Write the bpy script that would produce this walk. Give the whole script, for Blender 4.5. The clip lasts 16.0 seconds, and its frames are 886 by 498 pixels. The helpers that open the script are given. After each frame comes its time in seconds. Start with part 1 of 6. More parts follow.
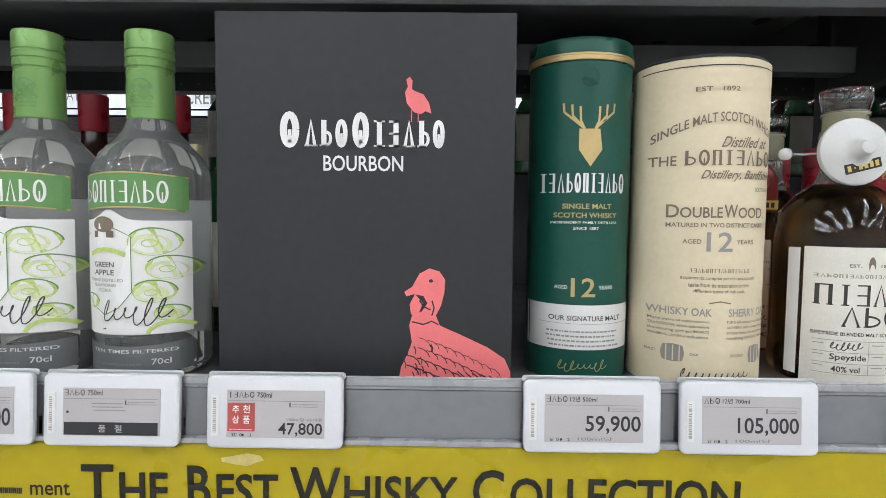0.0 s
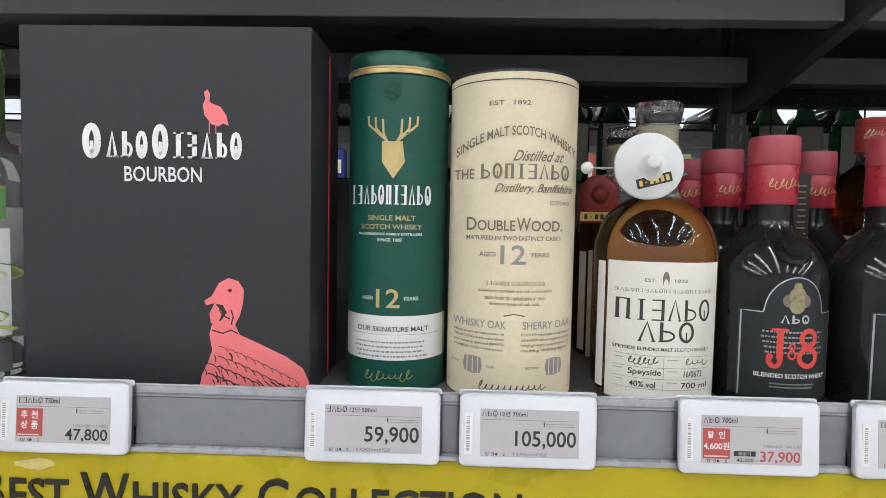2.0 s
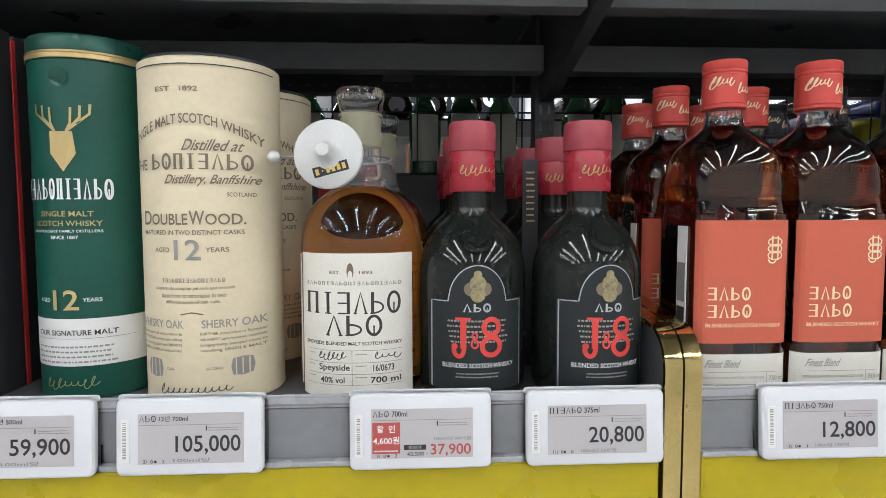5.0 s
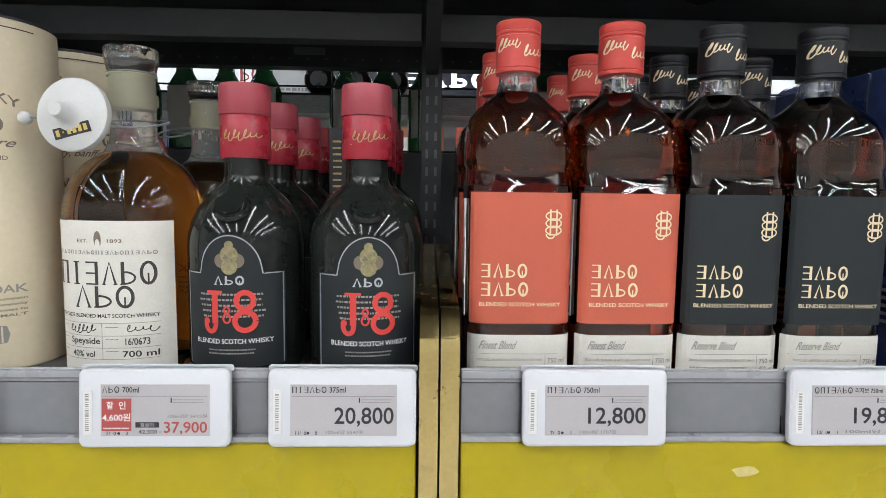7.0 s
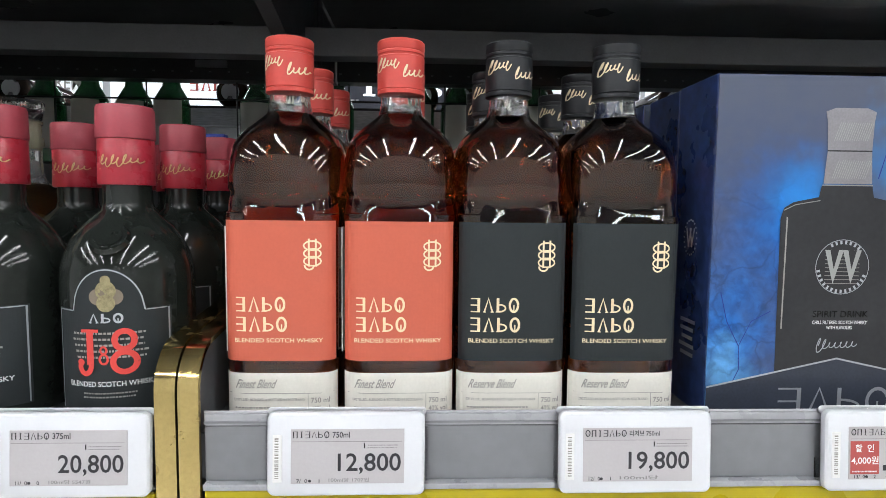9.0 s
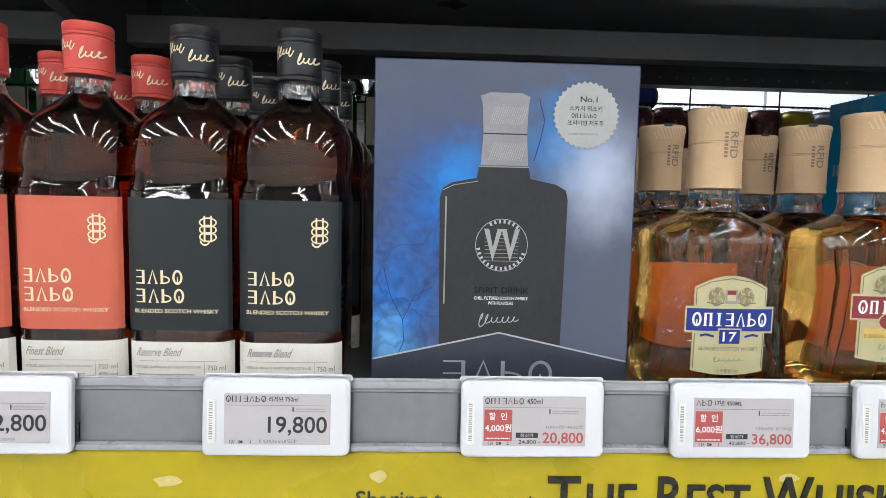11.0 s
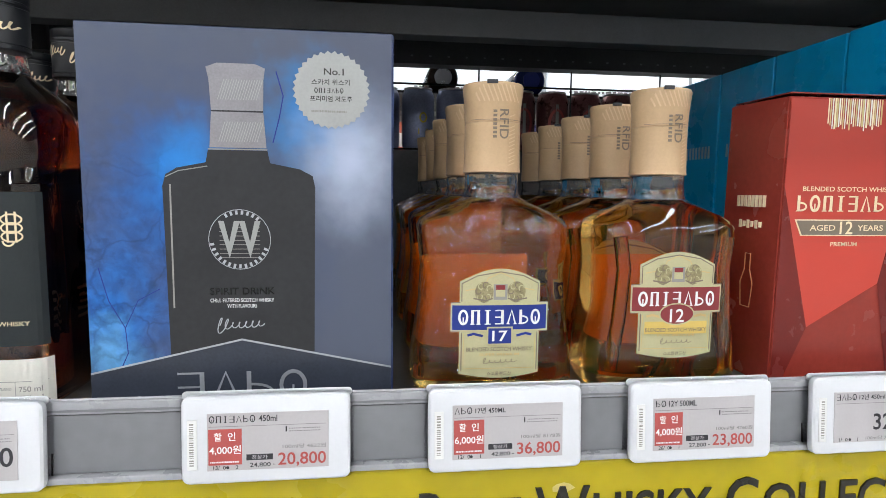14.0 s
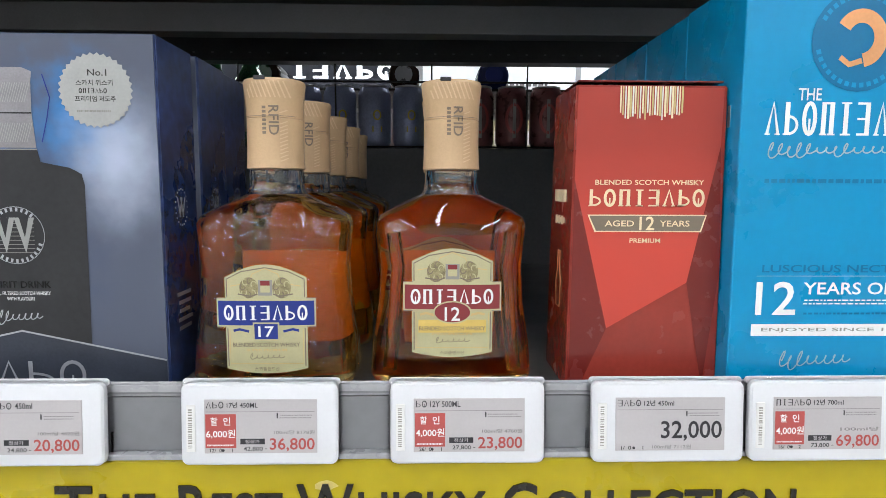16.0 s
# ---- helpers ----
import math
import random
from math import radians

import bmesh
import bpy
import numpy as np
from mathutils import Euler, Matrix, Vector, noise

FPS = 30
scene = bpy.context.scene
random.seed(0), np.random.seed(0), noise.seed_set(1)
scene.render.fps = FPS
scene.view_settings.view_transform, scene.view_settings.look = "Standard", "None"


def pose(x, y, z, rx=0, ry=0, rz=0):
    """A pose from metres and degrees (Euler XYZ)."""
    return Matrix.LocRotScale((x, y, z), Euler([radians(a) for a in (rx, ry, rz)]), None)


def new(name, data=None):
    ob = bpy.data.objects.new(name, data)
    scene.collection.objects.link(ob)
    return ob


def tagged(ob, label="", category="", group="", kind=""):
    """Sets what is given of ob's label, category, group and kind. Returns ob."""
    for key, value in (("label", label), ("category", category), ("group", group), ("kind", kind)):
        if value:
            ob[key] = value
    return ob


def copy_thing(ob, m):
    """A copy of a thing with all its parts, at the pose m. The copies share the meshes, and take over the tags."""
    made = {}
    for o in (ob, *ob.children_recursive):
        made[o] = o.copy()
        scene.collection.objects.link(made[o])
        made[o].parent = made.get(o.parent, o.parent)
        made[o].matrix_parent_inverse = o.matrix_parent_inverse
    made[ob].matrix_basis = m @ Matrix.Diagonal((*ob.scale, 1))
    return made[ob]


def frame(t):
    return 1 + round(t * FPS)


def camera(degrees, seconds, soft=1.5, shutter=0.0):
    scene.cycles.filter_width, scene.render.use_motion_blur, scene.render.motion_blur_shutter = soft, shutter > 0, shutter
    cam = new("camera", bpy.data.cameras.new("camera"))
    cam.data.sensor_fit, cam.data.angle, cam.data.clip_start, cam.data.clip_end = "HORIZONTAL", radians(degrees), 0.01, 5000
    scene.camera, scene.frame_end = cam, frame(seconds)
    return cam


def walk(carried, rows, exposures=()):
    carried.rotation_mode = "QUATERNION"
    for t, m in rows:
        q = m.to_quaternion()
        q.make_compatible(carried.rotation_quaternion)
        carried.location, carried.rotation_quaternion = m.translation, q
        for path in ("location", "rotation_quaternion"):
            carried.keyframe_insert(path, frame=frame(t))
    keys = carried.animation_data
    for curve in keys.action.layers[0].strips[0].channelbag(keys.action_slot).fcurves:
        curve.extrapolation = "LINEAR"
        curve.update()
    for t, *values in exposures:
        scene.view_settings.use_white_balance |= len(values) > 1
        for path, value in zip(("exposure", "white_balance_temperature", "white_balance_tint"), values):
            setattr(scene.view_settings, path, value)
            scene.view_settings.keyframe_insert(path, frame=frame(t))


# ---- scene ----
cam = camera(75.2, 16.0, soft=0.85)
METRES, EYE, TILT, LEAN, TURN = 1.3, 1.45, 0.0, 0.0, 0.5
ROWS = [
    (0.0, 0.0, 0.0, 0.0, 0.04, -3.57, -0.6),
    (0.5, 0.0291, 0.0022, 0.0029, 0.72, -3.25, -0.8),
    (1.0, 0.0621, 0.0048, 0.0037, 1.44, -3.47, -0.74),
    (1.5, 0.091, 0.0039, 0.0055, 1.95, -3.47, -0.84),
    (2.0, 0.1246, -0.002, 0.0067, 1.23, -3.28, -1.09),
    (2.5, 0.1639, -0.0091, 0.0046, 1.09, -3.25, -0.91),
    (3.0, 0.1934, -0.0107, 0.006, 0.16, -3.35, -0.51),
    (3.5, 0.2008, 0.0027, 0.0072, -3.55, -3.24, 0.07),
    (6.0, 0.3525, 0.0128, 0.0029, -3.4, -4.59, 0.17),
    (6.5, 0.3838, 0.0183, -0.0008, -3.4, -5.01, -0.07),
    (7.0, 0.4141, 0.02, -0.0017, -2.43, -5.34, -0.73),
    (7.5, 0.4479, 0.018, 0.0047, -1.58, -4.68, -0.82),
    (8.0, 0.4866, 0.0174, 0.0056, -0.57, -4.73, -1.04),
    (8.5, 0.51, 0.0227, 0.0089, -0.97, -4.71, -0.95),
    (9.0, 0.5367, 0.036, 0.0096, -2.73, -4.53, -0.63),
    (9.5, 0.5703, 0.0342, 0.0044, -4.87, -4.72, -0.5),
    (10.0, 0.6263, 0.025, 0.0025, -4.77, -4.94, -0.65),
    (12.5, 0.7802, 0.0096, 0.0071, 0.59, -4.93, -1.88),
    (13.0, 0.7975, 0.0166, 0.0087, -2.02, -4.76, -1.77),
    (13.5, 0.806, 0.0287, 0.0052, -5.48, -4.96, -0.88),
    (14.0, 0.8192, 0.0412, 0.0032, -7.44, -5.82, -0.66),
    (14.5, 0.8502, 0.0404, 0.0037, -5.98, -5.39, -1.03),
    (15.0, 0.9024, 0.0318, 0.0037, -5.05, -5.25, 0.17),
    (15.5, 0.9341, 0.0302, 0.0039, -3.79, -5.24, 0.3),
    (16.0, 0.9624, 0.0319, 0.0032, -1.82, -6.08, -0.22),
]
walk(cam, [(t, pose(0, 0, EYE, TILT, LEAN, TURN) @ pose(METRES * x, METRES * y, METRES * z, 90 + pitch, roll, yaw)) for t, x, y, z, yaw, pitch, roll in ROWS],
     exposures=[(0.0, -0.62), (3.5, -0.56), (6.0, -0.62), (9.0, -0.36), (12.5, -0.33), (16.0, -0.42)])
# ---------------------------------------------------------------- light
world = bpy.data.worlds.new("store_air")
world.use_nodes = True
world.node_tree.nodes["Background"].inputs[0].default_value = (0.8, 0.9, 1.0, 1)
world.node_tree.nodes["Background"].inputs[1].default_value = 0.02
scene.world = world
TUBE_POWER = 43.0


# ---------------------------------------------------------------- materials
def mat(name, color, rough=0.5, metal=0.0, vary=0.06, scale=60.0, bump=0.0, bump_scale=400.0, glass=0.0, ior=1.45, emit=0.0, coat=0.0, wear=0.0, relief=0.001, skin=False, streak=1.0):
    m = bpy.data.materials.new(name)
    m.use_nodes = True
    nt = m.node_tree
    b = nt.nodes["Principled BSDF"]
    b.inputs["Base Color"].default_value = (*color, 1)
    b.inputs["Roughness"].default_value = rough
    b.inputs["Metallic"].default_value = metal
    b.inputs["IOR"].default_value = ior
    b.inputs["Transmission Weight"].default_value = glass
    b.inputs["Coat Weight"].default_value = coat
    b.inputs["Coat Roughness"].default_value = 0.02 if skin else 0.08
    if emit:
        b.inputs["Emission Color"].default_value = (*color, 1)
        b.inputs["Emission Strength"].default_value = emit
    tc = nt.nodes.new("ShaderNodeTexCoord")
    if vary:
        n1 = nt.nodes.new("ShaderNodeTexNoise")
        n1.inputs["Scale"].default_value = scale
        n1.inputs["Detail"].default_value = 6
        n2 = nt.nodes.new("ShaderNodeTexNoise")
        n2.inputs["Scale"].default_value = scale * 9
        add = nt.nodes.new("ShaderNodeMath")
        add.operation = "ADD"
        ramp = nt.nodes.new("ShaderNodeMapRange")
        ramp.inputs[1].default_value, ramp.inputs[2].default_value = 0.6, 1.4
        ramp.inputs[3].default_value, ramp.inputs[4].default_value = 1 - vary, 1 + vary
        mul = nt.nodes.new("ShaderNodeVectorMath")
        mul.operation = "SCALE"
        mul.inputs[0].default_value = color
        for n in (n1, n2):
            nt.links.new(tc.outputs["Object"], n.inputs["Vector"])
        nt.links.new(n1.outputs["Fac"], add.inputs[0])
        nt.links.new(n2.outputs["Fac"], add.inputs[1])
        nt.links.new(add.outputs[0], ramp.inputs[0])
        nt.links.new(ramp.outputs[0], mul.inputs["Scale"])
        nt.links.new(mul.outputs[0], b.inputs["Base Color"])
        r2 = nt.nodes.new("ShaderNodeMapRange")
        r2.inputs[1].default_value, r2.inputs[2].default_value = 0.3, 0.7
        r2.inputs[3].default_value, r2.inputs[4].default_value = max(0.0, rough - 0.06 - wear), rough + 0.06 + wear
        nt.links.new(n1.outputs["Fac"], r2.inputs[0])
        if not glass:
            nt.links.new(r2.outputs[0], b.inputs["Roughness"])
    if bump:
        nb = nt.nodes.new("ShaderNodeTexNoise")
        nb.inputs["Scale"].default_value = bump_scale
        nb.inputs["Detail"].default_value = 0.5 if skin else 4
        mp = nt.nodes.new("ShaderNodeMapping")
        mp.inputs["Scale"].default_value = (1, 1, streak)
        nt.links.new(tc.outputs["Object"], mp.inputs[0])
        nt.links.new(mp.outputs[0], nb.inputs["Vector"])
        bp = nt.nodes.new("ShaderNodeBump")
        bp.inputs["Strength"].default_value = bump
        bp.inputs["Distance"].default_value = relief
        nt.links.new(nb.outputs["Fac"], bp.inputs["Height"])
        # skin: the relief shows in the surface gloss, while the inside stays clear
        nt.links.new(bp.outputs[0], b.inputs["Coat Normal" if skin else "Normal"])
    return m


M_BLACKBOX = mat("soft_touch_black_card", (0.026, 0.027, 0.031), 0.5, vary=0.15, scale=14, bump=0.05)
M_RED = mat("red_card", (0.55, 0.03, 0.03), 0.45)
M_PINK = mat("salmon_print", (0.85, 0.2, 0.21), 0.5)
M_WHITEPRINT = mat("white_print", (0.82, 0.82, 0.82), 0.5, vary=0.03)
M_DARKPRINT = mat("dark_print", (0.05, 0.048, 0.045), 0.6, vary=0.1)
M_GREYPRINT = mat("grey_print", (0.3, 0.29, 0.27), 0.6)
M_BROWNPRINT = mat("brown_print", (0.2, 0.16, 0.12), 0.6)
M_GOLDPRINT = mat("gold_foil_print", (0.62, 0.47, 0.22), 0.35, 0.6)
M_CREAMPRINT = mat("cream_print", (0.82, 0.68, 0.45), 0.5)
M_SILVERPRINT = mat("silver_foil_print", (0.5, 0.52, 0.55), 0.35, 0.7)
M_TUBEGREEN = mat("green_lacquered_card", (0.006, 0.075, 0.055), 0.38, vary=0.12, scale=30, bump=0.04)
M_LIDGREEN = mat("green_tin_lid", (0.01, 0.07, 0.05), 0.3, 0.3)
M_CREAM = mat("cream_paper_card", (0.72, 0.63, 0.45), 0.6, vary=0.05, scale=25, bump=0.06)
M_PAPER = mat("off_white_label_paper", (0.74, 0.72, 0.65), 0.65, vary=0.05, bump=0.1)
M_WHITE = mat("white_label", (0.78, 0.78, 0.77), 0.5, vary=0.03)
M_CLEAR = mat("clear_glass", (0.9, 0.92, 0.92), 0.015, glass=0.88, ior=1.4, vary=0)
M_EMBOSS = mat("embossed_clear_glass", (0.93, 0.95, 0.95), 0.02, glass=1.0, ior=1.4, vary=0, bump=0.9, bump_scale=260, relief=0.003, coat=1.0, skin=True, streak=0.15)
M_AMBER = mat("amber_whisky_glass", (0.94, 0.54, 0.13), 0.015, glass=1.0, ior=1.36, vary=0, bump=0.25, bump_scale=50, relief=0.004, coat=0.8, skin=True)
M_DARKAMBER = mat("dark_amber_whisky_glass", (0.46, 0.13, 0.03), 0.015, glass=1.0, ior=1.36, vary=0, bump=0.16, bump_scale=45, relief=0.003, coat=0.8, skin=True, streak=2.0)
M_HAMMER = mat("hammered_amber_glass", (0.95, 0.6, 0.17), 0.015, glass=1.0, ior=1.36, vary=0, bump=1.0, bump_scale=150, relief=0.005, coat=0.9, skin=True)
M_GOLDWHISKY = mat("golden_whisky_glass", (0.82, 0.36, 0.08), 0.015, glass=1.0, ior=1.34, vary=0, bump=0.5, bump_scale=60, relief=0.003, coat=0.6, skin=True)
for m_, k in ((M_HAMMER, 0.08), (M_AMBER, 0.1), (M_EMBOSS, 0.7)):
    # the moulded surface bends what is seen through it as well
    nt = m_.node_tree
    relief = next(n for n in nt.nodes if n.type == "BUMP")
    soft_ = nt.nodes.new("ShaderNodeBump")
    soft_.inputs["Strength"].default_value, soft_.inputs["Distance"].default_value = k, 0.002
    nt.links.new(relief.inputs["Height"].links[0].from_socket, soft_.inputs["Height"])
    nt.links.new(soft_.outputs[0], nt.nodes["Principled BSDF"].inputs["Normal"])
M_BLACKGLASS = mat("black_green_glass", (0.013, 0.016, 0.014), 0.09, vary=0.2, scale=20, bump=0.04, bump_scale=60)
M_GREENGLASS = mat("dark_green_glass", (0.02, 0.16, 0.05), 0.05, vary=0.1, glass=0.5)
M_BROWNGLASS = mat("dark_brown_glass", (0.03, 0.014, 0.01), 0.06, vary=0.1)
M_REDCAP = mat("crimson_capsule", (0.36, 0.024, 0.04), 0.3, vary=0.08, bump=0.05)
M_REDCAPTOP = mat("dull_crimson_plastic_cap", (0.37, 0.06, 0.08), 0.42, vary=0.08)
M_CORAL = mat("coral_label_paper", (0.56, 0.118, 0.07), 0.6, vary=0.04, bump=0.06)
M_CORALCAP = mat("coral_screw_cap", (0.62, 0.08, 0.065), 0.35, vary=0.05)
M_CHAR = mat("charcoal_label_paper", (0.013, 0.018, 0.02), 0.6, vary=0.1, bump=0.06)
M_CHARCAP = mat("black_screw_cap", (0.017, 0.019, 0.022), 0.35, vary=0.1)
M_LIMECAP = mat("light_green_foil_cap", (0.2, 0.38, 0.12), 0.3, 0.25, vary=0.05)
M_LIME = mat("light_green_label", (0.13, 0.29, 0.1), 0.45)
M_LIMEPALE = mat("pale_apple_green_print", (0.5, 0.62, 0.2), 0.5, vary=0.25, scale=90)
M_APPLE = mat("apple_flesh_print", (0.66, 0.72, 0.46), 0.5, vary=0.1, scale=90)
M_SILVERLABEL = mat("dull_silver_label", (0.22, 0.23, 0.24), 0.35, 0.5)
M_TAN = mat("tan_capsule", (0.55, 0.38, 0.22), 0.4, vary=0.06, bump=0.15, bump_scale=900)
M_TANRIB = mat("tan_capsule_relief", (0.66, 0.48, 0.3), 0.38, 0.15)
M_CREST = mat("pale_green_gold_label", (0.5, 0.47, 0.27), 0.5, vary=0.08, scale=120)
M_CRESTYEL = mat("yellow_gold_label", (0.66, 0.48, 0.13), 0.45)
M_BLUE = mat("royal_blue_print", (0.012, 0.03, 0.22), 0.4)
M_MAROON = mat("maroon_print", (0.23, 0.03, 0.035), 0.45)
M_BACKLABEL = mat("orange_back_label", (0.75, 0.3, 0.06), 0.6)
M_BURGUNDY = mat("burgundy_gloss_card", (0.29, 0.04, 0.028), 0.25, vary=0.12, scale=25, bump=0.05)
M_BURGUNDYDK = mat("deep_burgundy_card", (0.17, 0.022, 0.018), 0.25)
M_VERMIL = mat("vermilion_card_print", (0.56, 0.065, 0.045), 0.3)
M_CYAN = mat("cyan_blue_card", (0.0, 0.26, 0.52), 0.3, vary=0.05, scale=20, bump=0.03)
M_CYANDK = mat("deep_cyan_print", (0.0, 0.15, 0.32), 0.35)
M_COPPER = mat("copper_foil_print", (0.75, 0.36, 0.16), 0.35, 0.4)
M_TAGWHITE = mat("white_tag_plastic", (0.67, 0.685, 0.715), 0.35, vary=0.02)
M_SCREEN = mat("grey_eink_screen", (0.48, 0.46, 0.47), 0.4, vary=0.03)
M_SCREENRED = mat("eink_red", (0.45, 0.085, 0.075), 0.45)
M_INK = mat("eink_black", (0.03, 0.03, 0.035), 0.5)
M_INKDARK = mat("glossy_black_print", (0.008, 0.008, 0.009), 0.2)
M_INKFAINT = mat("eink_faint_grey", (0.24, 0.23, 0.235), 0.5)
M_PLASTIC = mat("clear_rail_plastic", (0.95, 0.95, 0.96), 0.1, glass=1.0, ior=1.2, vary=0)
M_RAILGREY = mat("grey_rail_insert", (0.2, 0.205, 0.22), 0.5, vary=0.08, scale=12)
M_RAILLIGHT = mat("light_grey_rail_lip", (0.34, 0.345, 0.365), 0.28, vary=0.05)
M_YELLOW = mat("mustard_yellow_acrylic", (0.43, 0.345, 0.004), 0.32, vary=0.05, scale=10, wear=0.05)
M_TAPE = mat("peeled_tape_residue", (0.62, 0.52, 0.2), 0.6, vary=0.15, scale=200)
M_SIGNINK = mat("raised_black_letter", (0.012, 0.011, 0.008), 0.3)
M_BRASS = mat("polished_brass", (0.62, 0.48, 0.2), 0.18, 1.0, vary=0.12, scale=40, wear=0.1)
M_SHELF = mat("matt_black_shelf_steel", (0.082, 0.086, 0.091), 0.4, vary=0.15, scale=20)
M_GLOSSBLACK = mat("gloss_black_shelf_underside", (0.16, 0.167, 0.175), 0.32, vary=0.15, scale=8)
M_BEAM = mat("dark_grey_beam_steel", (0.17, 0.177, 0.185), 0.45, vary=0.1)
M_WIRE = mat("black_wire", (0.02, 0.02, 0.022), 0.35, 0.4)
M_TABGREY = mat("grey_plastic_tab", (0.25, 0.26, 0.28), 0.4)
M_CANBLUE = mat("grey_blue_can", (0.3, 0.34, 0.5), 0.35, 0.3, scale=30, vary=0.2)
M_CANGOLD = mat("yellow_gold_can", (0.5, 0.42, 0.05), 0.35, 0.4)
M_CANRED = mat("dark_red_can", (0.2, 0.08, 0.08), 0.3, 0.4, vary=0.4, scale=50)
M_CANTOP = mat("aluminium_can_end", (0.5, 0.5, 0.52), 0.3, 0.9)
M_CANYEL = mat("yellow_can_print", (0.6, 0.45, 0.04), 0.4)
M_NAVYGLASS = mat("navy_bottle_base", (0.01, 0.02, 0.12), 0.15)
M_TAGDISC = mat("grey_white_security_plastic", (0.62, 0.63, 0.62), 0.4, vary=0.05)
M_REDTAG = mat("dark_red_security_plastic", (0.2, 0.022, 0.02), 0.35, vary=0.06)
M_FLOOR = mat("pale_vinyl_floor", (0.68, 0.67, 0.64), 0.3, vary=0.06, scale=3)
M_WALL = mat("white_painted_wall", (0.7, 0.7, 0.69), 0.7, vary=0.04, scale=2)
M_CEIL = mat("dark_painted_ceiling", (0.14, 0.14, 0.145), 0.8, vary=0.04, scale=2)
M_LIGHTBOX = mat("white_lightbox", (0.9, 0.95, 1.0), 0.5, vary=0, emit=0.55)
M_SIGNWHITE = mat("lit_white_sign_letter", (0.92, 0.96, 1.0), 0.5, vary=0, emit=1.3)
M_SIGNBLACK = mat("black_sign_board", (0.02, 0.025, 0.04), 0.4)
M_FARWHITE = mat("grey_white_shelf_board", (0.5, 0.51, 0.52), 0.5)
M_FARGREEN = mat("green_pack", (0.1, 0.25, 0.08), 0.5)
M_FARBROWN = mat("brown_pack", (0.3, 0.12, 0.06), 0.5)
M_TUBE = mat("lit_tube", (0.955, 0.972, 1.0), 0.5, vary=0, emit=TUBE_POWER)


def icy_card():
    """Printed card: blue and white mist over slate, drifting across the panel."""
    m = mat("icy_blue_printed_card", (0.1, 0.12, 0.2), 0.3, vary=0)
    nt = m.node_tree
    b = nt.nodes["Principled BSDF"]
    tc = nt.nodes.new("ShaderNodeTexCoord")
    sep = nt.nodes.new("ShaderNodeSeparateXYZ")
    nt.links.new(tc.outputs["Object"], sep.inputs[0])

    def blob(cx, cz, rx, rz, warp):
        n = nt.nodes.new("ShaderNodeTexNoise")
        n.inputs["Scale"].default_value, n.inputs["Detail"].default_value = 30 + 250 * abs(cz - cx), 9
        nt.links.new(tc.outputs["Object"], n.inputs["Vector"])
        mp = nt.nodes.new("ShaderNodeMapping")
        mp.inputs["Location"].default_value = (-cx / rx, 0, -cz / rz)
        mp.inputs["Scale"].default_value = (1 / rx, 0, 1 / rz)
        nt.links.new(tc.outputs["Object"], mp.inputs[0])
        ln = nt.nodes.new("ShaderNodeVectorMath")
        ln.operation = "LENGTH"
        nt.links.new(mp.outputs[0], ln.inputs[0])
        ad = nt.nodes.new("ShaderNodeMath")
        ad.operation = "MULTIPLY_ADD"
        ad.inputs[1].default_value = warp
        nt.links.new(n.outputs["Fac"], ad.inputs[0])
        nt.links.new(ln.outputs["Value"], ad.inputs[2])
        r = nt.nodes.new("ShaderNodeMapRange")
        r.interpolation_type = "SMOOTHSTEP"
        r.inputs[1].default_value, r.inputs[2].default_value = 1.15 + warp * 0.5, -0.15 + warp * 0.5
        nt.links.new(ad.outputs[0], r.inputs[0])
        return r.outputs[0]

    col = None
    for color, spot in (((0.03, 0.06, 0.17), (-0.05, 0.1, 0.11, 0.14, 0.5)), ((0.008, 0.12, 0.43), (-0.04, 0.135, 0.05, 0.06, 1.0)), ((0.01, 0.13, 0.46), (-0.08, 0.055, 0.05, 0.07, 1.2)), ((0.02, 0.22, 0.62), (-0.03, 0.15, 0.03, 0.035, 1.0)),
                        ((0.03, 0.2, 0.5), (0.04, 0.18, 0.04, 0.045, 1.2)), ((0.42, 0.48, 0.62), (0.066, 0.155, 0.038, 0.055, 0.5)), ((0.1, 0.32, 0.62), (-0.082, 0.03, 0.03, 0.035, 1.8))):
        mix = nt.nodes.new("ShaderNodeMix")
        mix.data_type = "RGBA"
        nt.links.new(blob(*spot), mix.inputs[0])
        if col is None:
            mix.inputs[6].default_value = (0.085, 0.1, 0.145, 1)
        else:
            nt.links.new(col, mix.inputs[6])
        mix.inputs[7].default_value = (*color, 1)
        col = mix.outputs[2]
    # frost cracks: thin dark veins and pale crystals over the print
    warp = nt.nodes.new("ShaderNodeTexNoise")
    warp.inputs["Scale"].default_value, warp.inputs["Detail"].default_value = 40, 6
    off = nt.nodes.new("ShaderNodeVectorMath")
    off.operation = "MULTIPLY_ADD"
    off.inputs[1].default_value = (0.03, 0.03, 0.03)
    nt.links.new(tc.outputs["Object"], warp.inputs["Vector"])
    nt.links.new(warp.outputs["Color"], off.inputs[0])
    nt.links.new(tc.outputs["Object"], off.inputs[2])
    vor = nt.nodes.new("ShaderNodeTexVoronoi")
    vor.feature = "DISTANCE_TO_EDGE"
    vor.inputs["Scale"].default_value = 26
    nt.links.new(off.outputs[0], vor.inputs["Vector"])
    vein = nt.nodes.new("ShaderNodeMapRange")
    vein.inputs[1].default_value, vein.inputs[2].default_value = 0.0, 0.035
    vein.inputs[3].default_value, vein.inputs[4].default_value = 0.62, 1.0
    nt.links.new(vor.outputs["Distance"], vein.inputs[0])
